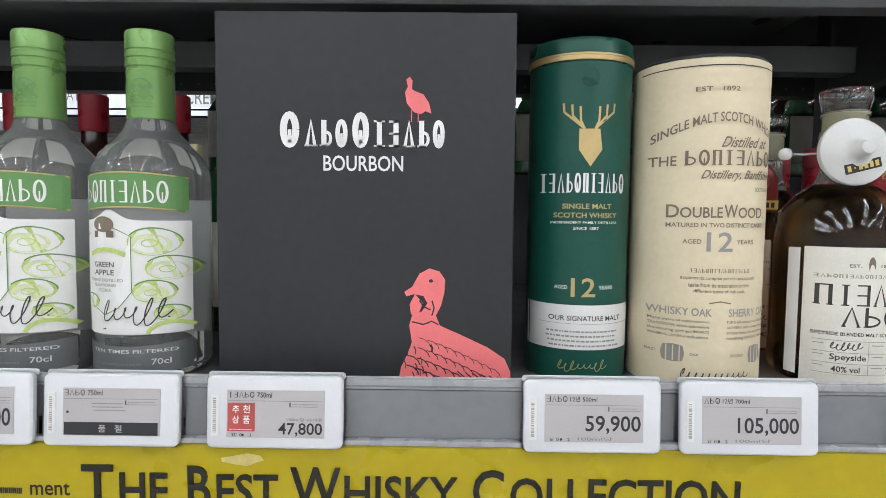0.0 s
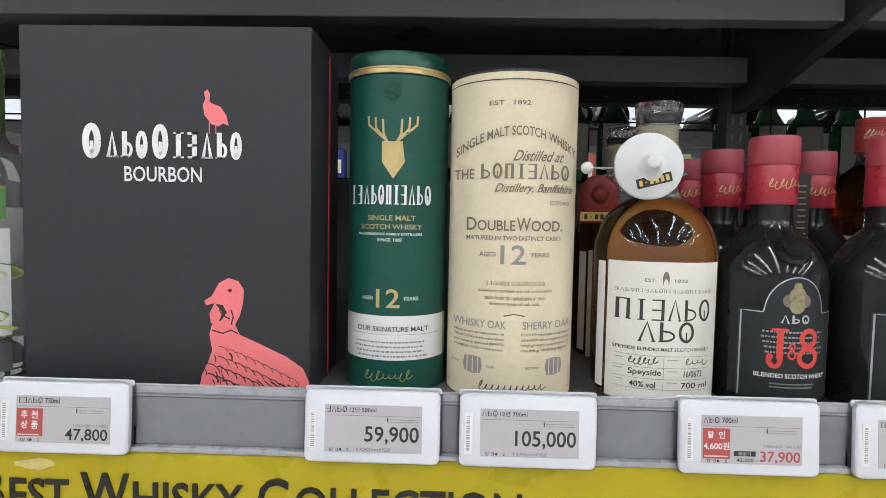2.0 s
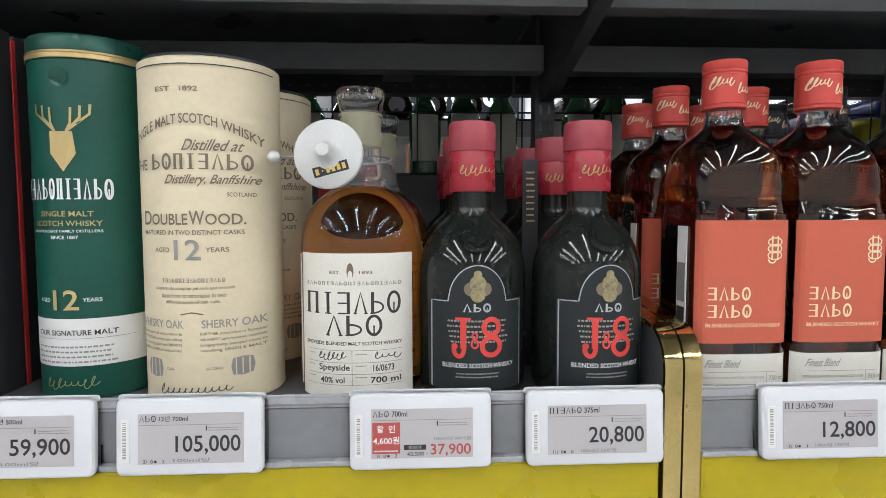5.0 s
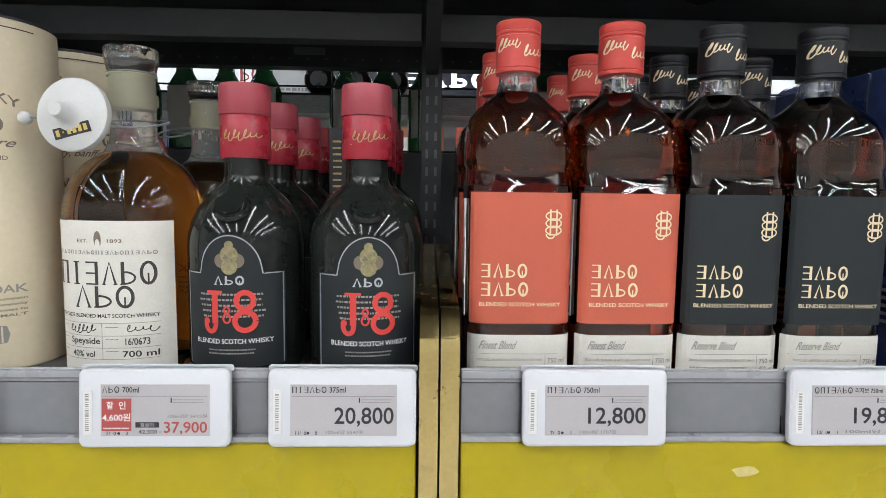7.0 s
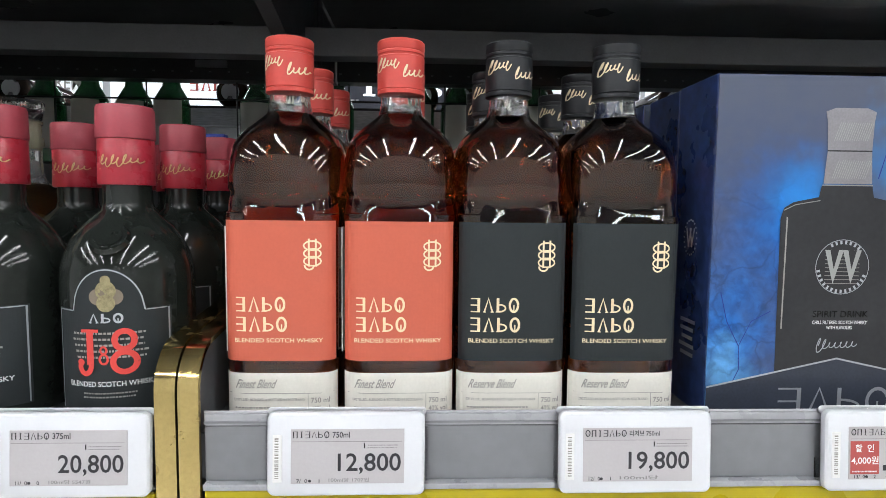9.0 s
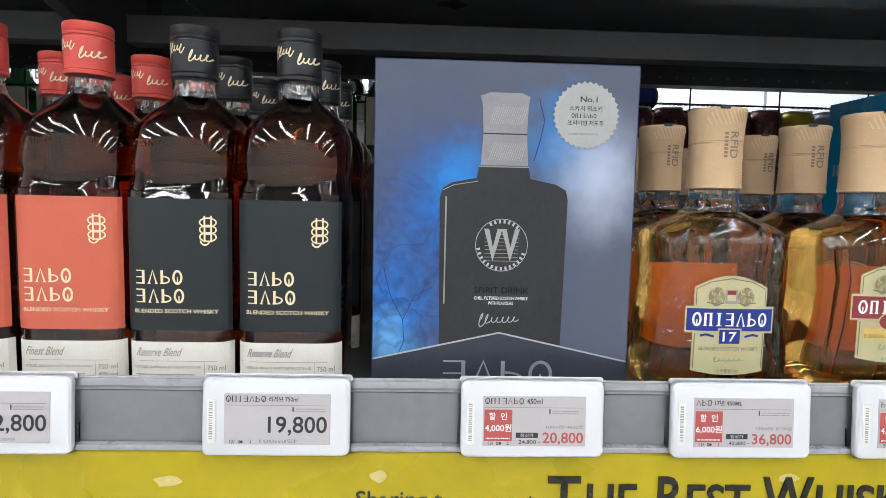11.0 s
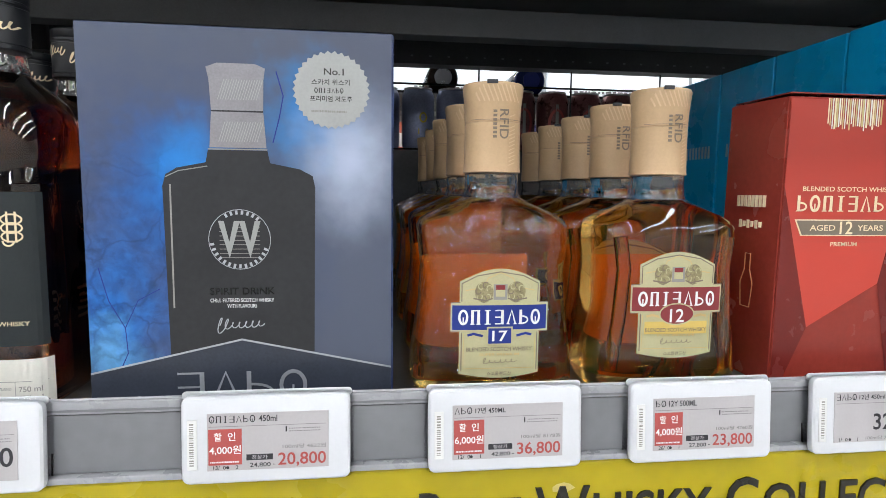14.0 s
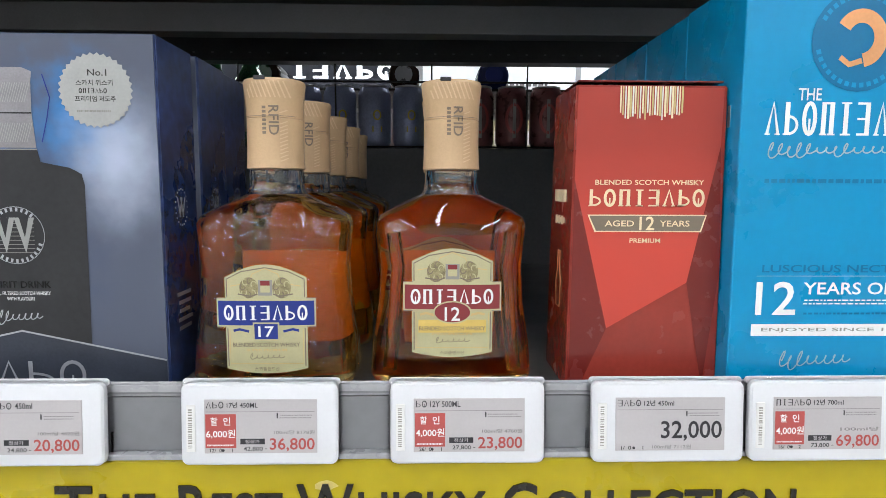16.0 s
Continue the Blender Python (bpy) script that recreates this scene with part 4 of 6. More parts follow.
# ---------------------------------------------------------------- green whisky tube
CX, R = 0.109, 0.0415
t = thing("whisky_tube", "dark green whisky tube with gold and white print", "whisky tube", at=(CX, 0.4895, SHELF))
tb = part("tube", turned([(R - 0.001, 0), (R, 0.001), (R, 0.2495)], 72), M_TUBEGREEN, t, "green lacquered card tube", smooth=True)
part("lid", turned([(R + 0.0004, 0.25), (R + 0.0006, 0.2505), (R + 0.0006, 0.266), (R - 0.001, 0.268), (R - 0.004, 0.2682)], 72), M_LIDGREEN, t, "green tin lid", smooth=True)
part("band", turned([(R + 0.0007, 0.2505), (R + 0.0012, 0.251), (R + 0.0012, 0.2535), (R + 0.0007, 0.254), (R + 0.0012, 0.2545), (R + 0.0012, 0.2555), (R + 0.0007, 0.256)], 72), M_GOLDPRINT, t, "gold bands", smooth=True)
fr = bowed(R, R)
lab = part("white_band", patch(-R * 0.985, R * 0.985, 0.0255, 0.061, fr, nx=48), M_WHITE, t, "white paper band")
pr = Print(fr, CX, SHELF)
pr.text("OUR SIGNATURE MALT", 0.081, 0.138, 1.3665, 1.3705, M_DARKPRINT)
pr.bar(0.075, 0.146, 1.364, 1.3643, M_GREYPRINT, cuts=16)
pr.lines(0.079, 0.139, 1.346, 1.361, 4, M_GREYPRINT, fill=0.34)
pr.done(lab)
pr = Print(fr, CX, SHELF)
pr.mark(0.073, 0.139, 1.467, 1.482, 11, M_WHITEPRINT, weight=0.34)
pr.text("SINGLE MALT", 0.089, 0.127, 1.4545, 1.4585, M_GOLDPRINT)
pr.text("SCOTCH WHISKY", 0.083, 0.132, 1.4475, 1.4515, M_GOLDPRINT)
pr.text("INDEPENDENT FAMILY DISTILLERS", 0.081, 0.132, 1.4428, 1.4448, M_WHITEPRINT)
pr.text("SINCE 1887", 0.097, 0.117, 1.438, 1.4405, M_WHITEPRINT)
pr.text("12", 0.0965, 0.1155, 1.3855, 1.4005, M_GOLDPRINT)
pr.text("AGED", 0.0845, 0.094, 1.3915, 1.3945, M_WHITEPRINT), pr.text("YEARS", 0.118, 0.13, 1.3915, 1.3945, M_WHITEPRINT)
for sgn in (-1, 1):
    for dx, h in ((0.004, 0.0), (0.010, 0.004), (0.016, 0.007)):
        pr.stroke([(0.108 + sgn * 0.004, 1.516), (0.108 + sgn * (dx + 0.003), 1.522 + h), (0.108 + sgn * (dx + 0.0035), 1.533 + h * 0.4)], 0.0017, M_GOLDPRINT)
pr.poly([(0.1, 1.516), (0.116, 1.516), (0.118, 1.5), (0.109, 1.487), (0.1, 1.5)], M_GOLDPRINT)
pr.disc(0.108, 1.555, 0.007, 0.007, M_LIDGREEN)
pr.signature(0.086, 0.128, 1.326, 1.336, M_GOLDPRINT, 8, 0.0006, seed=6)
pr.done(tb)

# ---------------------------------------------------------------- cream whisky tube
CX, R = 0.2045, 0.0515


def cream_tube():
    t = thing("whisky_tube", "cream paper whisky tube with dark printed lettering", "whisky tube", "cream whisky tubes")
    tb = part("tube", turned([(R - 0.001, 0), (R, 0.001), (R, 0.2475), (R - 0.0015, 0.2485)], 80), M_CREAM, t, "cream card tube", smooth=True)
    part("lid", turned([(R - 0.0025, 0.246), (R - 0.0025, 0.2505), (R - 0.004, 0.2515)], 64), M_INK, t, "dark metal lid", smooth=True)
    fr = bowed(R, R)
    pr = Print(fr, CX, SHELF)
    pr.bar(CX - R * 0.98, CX + R * 0.98, 1.5598, 1.5606, M_DARKPRINT, cuts=40)
    pr.text("EST", 0.182, 0.193, 1.5415, 1.545, M_BROWNPRINT), pr.text("1892", 0.2, 0.2125, 1.5415, 1.545, M_BROWNPRINT)
    pr.text("SINGLE MALT SCOTCH WHISKY", 0.158, 0.251, 1.5195, 1.5265, M_BROWNPRINT, arch=0.015)
    pr.text("Distilled at", 0.2, 0.238, 1.5005, 1.5085, M_BROWNPRINT, slant=0.45)
    pr.text("THE", 0.157, 0.172, 1.4875, 1.495, M_BROWNPRINT)
    pr.mark(0.176, 0.246, 1.4875, 1.4985, 8, M_BROWNPRINT)
    pr.text("Distillery, Banffshire", 0.186, 0.247, 1.4755, 1.484, M_BROWNPRINT, slant=0.45)
    pr.text("SCOTLAND", 0.229, 0.246, 1.4685, 1.4715, M_BROWNPRINT)
    pr.text("D", 0.167, 0.1745, 1.4485, 1.4585, M_BROWNPRINT), pr.text("OUBLE", 0.175, 0.203, 1.4485, 1.4565, M_BROWNPRINT)
    pr.text("W", 0.204, 0.2145, 1.4485, 1.4585, M_BROWNPRINT), pr.text("OOD.", 0.215, 0.24, 1.4485, 1.4565, M_BROWNPRINT)
    pr.text("MATURED IN TWO DISTINCT CASKS", 0.167, 0.239, 1.4415, 1.4448, M_BROWNPRINT)
    pr.text("12", 0.1925, 0.2115, 1.4235, 1.438, M_GREYPRINT)
    pr.text("AGED", 0.177, 0.189, 1.429, 1.4325, M_BROWNPRINT), pr.text("YEARS", 0.2145, 0.2295, 1.429, 1.4325, M_BROWNPRINT)
    pr.mark(0.182, 0.227, 1.4075, 1.4105, 17, M_BROWNPRINT)
    for k, (s_, x0, x1) in enumerate((("acquires its complex yet rich and smooth", 0.1765, 0.2325), ("taste from its maturation in two", 0.1815, 0.227), ("different types of oak cask.", 0.185, 0.2235))):
        pr.text(s_, x0, x1, 1.4015 - 0.0049 * k, 1.4048 - 0.0049 * k, M_BROWNPRINT)
    pr.stroke([(0.196, 1.3845), (0.204, 1.386), (0.212, 1.3845)], 0.0009, M_BROWNPRINT)
    pr.text("WHISKY OAK", 0.158, 0.198, 1.3745, 1.3805, M_GREYPRINT), pr.text("SHERRY OAK", 0.2105, 0.2505, 1.3745, 1.3805, M_GREYPRINT)
    for k, (l, r) in enumerate((("Many years of maturation in", "FURTHER maturation in European"), ("TRADITIONAL whisky casks mellows", "oak SHERRY casks increases complexity"), ("the maturing spirit and IMPARTS", "bringing fruity, honeyed notes to"), ("WARMING LAYERS of vanilla spiciness.", "resulting SINGLE MALT"))):
        pr.text(l, 0.159, 0.1965, 1.3688 - 0.004 * k, 1.3716 - 0.004 * k, M_BROWNPRINT), pr.text(r, 0.2095, 0.25, 1.3688 - 0.004 * k, 1.3716 - 0.004 * k, M_BROWNPRINT)
    for x in (0.1735, 0.236):
        pr.poly([(x - 0.006, 1.339), (x - 0.0072, 1.345), (x - 0.006, 1.351), (x, 1.352), (x + 0.006, 1.351), (x + 0.0072, 1.345), (x + 0.006, 1.339), (x, 1.338)], M_GREYPRINT)
        for dx in (-0.004, 0.0, 0.004):
            pr.bar(x + dx - 0.0004, x + dx + 0.0004, 1.339, 1.351, M_CREAM, up=0.0002)
    pr.text("FIRST", 0.158, 0.164, 1.344, 1.346, M_BROWNPRINT), pr.text("CASK", 0.184, 0.19, 1.344, 1.346, M_BROWNPRINT), pr.text("SECOND", 0.213, 0.224, 1.344, 1.346, M_BROWNPRINT)
    pr.signature(0.176, 0.232, 1.325, 1.335, M_DARKPRINT, 11, 0.0007, seed=13)
    pr.done(tb)
    return t


t = cream_tube()
t.location = (CX, 0.4805, SHELF)
copy_thing(t, pose(0.2095, 0.594, SHELF - 0.0, 0, 0, 12))

# ---------------------------------------------------------------- amber bottle with white label and security tag
CX = 0.321


def amber_bottle():
    b = thing("whisky_bottle", "round-shouldered amber whisky bottle with a white paper label", "bottle", "white-labelled amber bottles")
    H = 0.0475
    part("glass", loft([(0, 0.04, 0.04, 2.3), (0.003, 0.045, 0.044, 2.3), (0.01, H, 0.0455, 2.3), (0.112, H, 0.0455, 2.3), (0.122, 0.0468, 0.0448, 2.2), (0.132, 0.0445, 0.0428, 2.1), (0.141, 0.0405, 0.039, 2),
                        (0.149, 0.034, 0.033, 2), (0.1545, 0.027, 0.0265, 2), (0.1585, 0.021, 0.021, 2)], 64), M_GOLDWHISKY, b, "amber whisky behind clear glass", smooth=True)
    part("neck", turned([(0.0208, 0.1587), (0.0178, 0.163), (0.0162, 0.169), (0.0155, 0.18), (0.0158, 0.192), (0.0172, 0.193), (0.0176, 0.197), (0.0172, 0.201), (0.0158, 0.202), (0.0158, 0.2125), (0.017, 0.213), (0.017, 0.2158), (0.0155, 0.2168)], 40), M_CLEAR, b, "clear glass neck", smooth=True)
    part("cork", turned([(0.0145, 0.19), (0.0148, 0.191), (0.0148, 0.2148), (0.014, 0.2158)], 32), M_CREST, b, "pale cork")
    part("stopper", turned([(0.0155, 0.217), (0.0165, 0.218), (0.0186, 0.2275), (0.0188, 0.2325), (0.0178, 0.2342), (0.015, 0.2347)], 40), M_EMBOSS, b, "clear glass stopper", smooth=True)
    fr = bowed(H, 0.0455, 2.3)
    lab = part("front_label", patch(-0.0425, 0.0395, 0.003, 0.1095, fr, nx=32), M_PAPER, b, "off-white paper label")
    pr = Print(fr, CX, SHELF)
    pr.text("EST.", 0.301, 0.309, 1.4125, 1.415, M_BROWNPRINT), pr.text("1893", 0.3225, 0.332, 1.4125, 1.415, M_BROWNPRINT)
    pr.disc(0.316, 1.4145, 0.0025, 0.006, M_BROWNPRINT), pr.disc(0.316, 1.411, 0.0017, 0.004, M_PAPER, up=0.0002)
    pr.mark(0.282, 0.353, 1.4045, 1.4072, 22, M_GREYPRINT)
    pr.mark(0.282, 0.3535, 1.3835, 1.3995, 6, M_DARKPRINT, weight=0.22)
    pr.mark(0.297, 0.3405, 1.3675, 1.3825, 3, M_DARKPRINT, weight=0.2)
    pr.text("SPEYSIDE BLENDED MALT SCOTCH WHISKY", 0.282, 0.353, 1.3605, 1.3632, M_DARKPRINT)
    for z in (1.3565, 1.3475, 1.339, 1.331):
        pr.bar(0.283, 0.353, z, z + 0.0003, M_GREYPRINT, cuts=10)
    pr.bar(0.3165, 0.3168, 1.331, 1.3565, M_GREYPRINT)
    for z in (1.3535, 1.345, 1.3365):
        pr.lines(0.2835, 0.289, z, z + 0.0018, 1, M_GREYPRINT), pr.lines(0.319, 0.328, z, z + 0.0018, 1, M_GREYPRINT)
    pr.signature(0.291, 0.313, 1.3495, 1.356, M_DARKPRINT, 6, 0.0006, seed=21), pr.signature(0.332, 0.352, 1.3495, 1.356, M_DARKPRINT, 4, 0.0006, seed=22)
    pr.text("Speyside", 0.292, 0.315, 1.3405, 1.3465, M_DARKPRINT), pr.text("16/0673", 0.332, 0.347, 1.341, 1.346, M_DARKPRINT)
    pr.text("40% vol", 0.293, 0.311, 1.3325, 1.337, M_DARKPRINT), pr.text("700 ml", 0.33, 0.352, 1.3325, 1.337, M_DARKPRINT)
    pr.done(lab)
    part("side_label", patch(-0.0468, -0.0438, 0.008, 0.108, fr, nx=4), M_WHITE, b, "narrow white barcode label")
    return b


ab = amber_bottle()
ab.location = (CX, 0.4755, SHELF)
ab2 = copy_thing(ab, pose(0.329, 0.605, SHELF, 0, 0, 8))
tagged(ab2, "round-shouldered amber whisky bottle with white label standing behind")

tag = thing("security_tag", "grey-white round anti-theft tag wired to a bottle neck", "security tag", at=(0.3015, 0.432, 1.4985))
tag.matrix_basis = pose(0.3015, 0.436, 1.4985, 84, 0, -6)
part("disc", turned([(0.0225, -0.003), (0.0245, -0.002), (0.0252, 0.001), (0.0248, 0.0035), (0.0225, 0.0052), (0.012, 0.0072), (0.0085, 0.009), (0.0062, 0.013), (0.0052, 0.018), (0.0045, 0.0195), (0.002, 0.02)], 56), M_TAGDISC, tag, smooth=True)
bm = bmesh.new()
bmesh.ops.create_cube(bm, size=1, matrix=pose(0.003, -0.0115, 0.0069, 9, 0, 15) @ Matrix.Diagonal((0.0255, 0.0072, 0.0006, 1)))
st = part("sticker", bm, M_INK, tag, "black sticker with yellow bars")
bm = bmesh.new()
for k in range(6):
    bmesh.ops.create_cube(bm, size=1, matrix=pose(0.003, -0.0115, 0.0069, 9, 0, 15) @ pose(-0.0098 + 0.0039 * k, 0, 0.0004) @ Matrix.Diagonal((0.0024 if k != 1 else 0.001, 0.0042 if k != 1 else 0.001, 0.0004, 1)))
part("mark", bm, M_CRESTYEL, st)
loop = [(0.019 * math.cos(radians(a)) + 0.0195, 0.019 * math.sin(radians(a)) * 0.35 + 0.004, -0.043 - 0.019 * math.sin(radians(a))) for a in range(0, 361, 20)]
part("wire_loop", wire(loop, 0.0009), M_TABGREY, tag)
part("wire_tail", wire([(-0.02, 0.0, -0.004), (-0.031, 0.0, -0.008), (-0.041, 0.0005, -0.009)], 0.0009), M_TABGREY, tag)
bm = bmesh.new()
bmesh.ops.create_uvsphere(bm, u_segments=16, v_segments=10, radius=0.0048, matrix=Matrix.Translation((-0.0435, 0.0005, -0.009)))
part("bead", bm, M_TAGDISC, tag, smooth=True)

# red anti-theft tag on the bottle standing behind
rt = thing("security_tag", "dark red teardrop anti-theft tag with yellow sticker on bottle", "security tag")
rt.matrix_basis = pose(0.2935, 0.553, 1.478, 4, 0, -4)
part("shell", loft([(-0.024, 0.0165, 0.0035, 2.6), (-0.022, 0.019, 0.0055, 2.6), (-0.008, 0.0195, 0.006, 2.4), (0.006, 0.0185, 0.006, 2.2), (0.014, 0.0155, 0.0055, 2), (0.02, 0.0105, 0.0045, 2), (0.0225, 0.004, 0.003, 2)], 36), M_REDTAG, rt, "dark red plastic shell", smooth=True)
bm = bmesh.new()
bmesh.ops.create_uvsphere(bm, u_segments=20, v_segments=12, radius=0.0085, matrix=Matrix.Translation((0, -0.0045, 0.004)) @ Matrix.Diagonal((1, 0.7, 1, 1)))
part("dome", bm, M_REDTAG, rt, smooth=True)
st = part("sticker", box(-0.0175, 0.0175, -0.0066, -0.006, -0.021, -0.0125, 0.0001), M_CRESTYEL, rt, "yellow sticker with black bars")
bm = bmesh.new()
for k in range(6):
    bmesh.ops.create_cube(bm, size=1, matrix=Matrix.Translation((-0.0125 + 0.005 * k, -0.0068, -0.0168)) @ Matrix.Diagonal((0.003 if k != 1 else 0.0012, 0.0003, 0.0048 if k != 1 else 0.0012, 1)))
part("mark", bm, M_INK, st)
part("wire_loop", wire([(0.012 * math.cos(radians(a)) + 0.012, 0.03 + 0.024 * math.sin(radians(a)), 0.022 + 0.004 * math.cos(radians(a))) for a in range(0, 361, 24)], 0.0009), M_TABGREY, rt)


# ---------------------------------------------------------------- small black bottles with crimson caps
def black_bottle():
    b = thing("whisky_bottle", "small black-glass whisky bottle with crimson capsule and black label", "bottle", "black bottles with crimson caps")
    R = 0.0415
    part("glass", turned([(0.034, 0), (0.039, 0.002), (R, 0.008), (R, 0.092), (0.0408, 0.1), (0.0385, 0.109), (0.0345, 0.118), (0.0285, 0.1265), (0.0215, 0.133), (0.0165, 0.1375), (0.0152, 0.143), (0.0152, 0.158)], 56), M_BLACKGLASS, b, smooth=True)
    c = part("capsule", turned([(0.0176, 0.1545), (0.018, 0.1552), (0.0176, 0.1845), (0.0172, 0.185)], 40), M_REDCAP, b, "crimson foil capsule", smooth=True)
    part("cap", turned([(0.018, 0.1852), (0.0184, 0.186), (0.0181, 0.205), (0.0172, 0.207), (0.014, 0.2075)], 40), M_REDCAPTOP, b, "dull crimson plastic cap", smooth=True)
    pr = Print(bowed(0.018, 0.018), lift=0.0006)
    pr.signature(-0.012, 0.016, 0.166, 0.175, M_GOLDPRINT, 7, 0.0007, seed=31)
    pr.stroke([(-0.012, 0.1645), (0.015, 0.1705)], 0.0005, M_GOLDPRINT)
    pr.done(c)
    seal = Matrix.Translation((0.0, -0.0338, 0.1205)) @ pose(0, 0, 0, 47, 0, 0)
    bm = bmesh.new()
    bmesh.ops.create_cone(bm, cap_ends=True, segments=32, radius1=0.0125, radius2=0.011, depth=0.003, matrix=seal)
    bmesh.ops.create_cone(bm, cap_ends=True, segments=32, radius1=0.0088, radius2=0.008, depth=0.005, matrix=seal)
    part("glass_seal", bm, M_BLACKGLASS, b, "round moulded glass seal")
    fr = bowed(R, R)
    arch = lambda u: 0.026 * math.sqrt(max(0, 1 - (u / 0.62) ** 2)) if abs(u) < 0.62 else 0.0
    lab = part("front_label", patch(-0.0335, 0.0335, 0.01, 0.076, fr, top=arch, nx=40), M_CHAR, b, "charcoal label with silver rim")
    pr = Print(fr)
    pts = [(-0.0325 + 0.065 * k / 40, 0.075 + arch(-0.97 + 1.94 * k / 40)) for k in range(41)]
    pr.stroke([(-0.0325, 0.011)] + pts + [(0.0325, 0.011), (-0.0325, 0.011)], 0.0008, M_SILVERPRINT)
    for dx, dz, r in ((-0.005, 0, 0.005), (0.005, 0, 0.005), (0, 0.004, 0.006), (0, -0.004, 0.0055), (0, 0.0105, 0.003)):
        pr.disc(dx, 0.084 + dz, r, r, M_BROWNPRINT if dx else M_CRESTDULL, up=0.0001 * (1 + (dz > 0) + 2 * (dz < 0)))
    pr.mark(-0.011, 0.0105, 0.0675, 0.0735, 3, M_SILVERPRINT)
    pr.lines(-0.022, 0.024, 0.045, 0.064, 5, M_GREYPRINT, fill=0.35)
    pr.bar(-0.0125, -0.0082, 0.041, 0.0625, M_PINKRED, up=0.0003)
    pr.bar(-0.016, -0.005, 0.0615, 0.0635, M_PINKRED, up=0.0003)
    pr.ring(-0.0135, 0.041, 0.0036, 0.0058, 0.0032, M_PINKRED, up=0.0003, a0=180, a1=360, n=12)
    pr.disc(-0.0165, 0.0425, 0.0022, 0.0022, M_PINKRED, up=0.0003)
    pr.ring(-0.0022, 0.0445, 0.0024, 0.003, 0.0014, M_PINKRED, up=0.0003)
    pr.ring(-0.0022, 0.0502, 0.0018, 0.0022, 0.0013, M_PINKRED, up=0.0003)
    for z, rx, rz in ((0.0425, 0.0092, 0.0064), (0.0565, 0.0076, 0.0058)):
        pr.ring(0.0098, z, rx * 0.72, rz, 0.0036, M_PINKRED, up=0.0003, n=20)
    pr.text("BLENDED SCOTCH WHISKY", -0.025, 0.027, 0.0268, 0.0302, M_WHITEPRINT)
    pr.lines(-0.016, 0.018, 0.0195, 0.0245, 2, M_GREYPRINT, fill=0.4)
    pr.done(lab)
    return b


M_CRESTDULL = mat("dull_gold_crest", (0.3, 0.26, 0.14), 0.45, 0.2, vary=0.5, scale=300)
M_PINKRED = mat("red_label_print", (0.66, 0.06, 0.05), 0.5)
jb = black_bottle()
jb.location = (0.4075, 0.4625, SHELF)
for x, y, a in ((0.4965, 0.4575, 7), (0.408, 0.553, 6), (0.495, 0.556, -4), (0.412, 0.645, -8), (0.493, 0.65, 3), (0.41, 0.735, 4), (0.495, 0.74, 0)):
    copy_thing(jb, pose(x, y, SHELF, 0, 0, a))
rf = thing("rfid_strip", "black plastic anti-theft strip standing against a bottle", "security strip", at=(0.4655, 0.523, SHELF))
part("strip", box(-0.007, 0.007, -0.001, 0.001, 0.0, 0.185, 0.0006), M_INK, rf)
pr = Print(flat(-0.0012), lift=0.0004)
pr.lines(-0.004, 0.004, 0.13, 0.178, 9, M_GOLDPRINT, fill=0.3)
pr.done(rf)


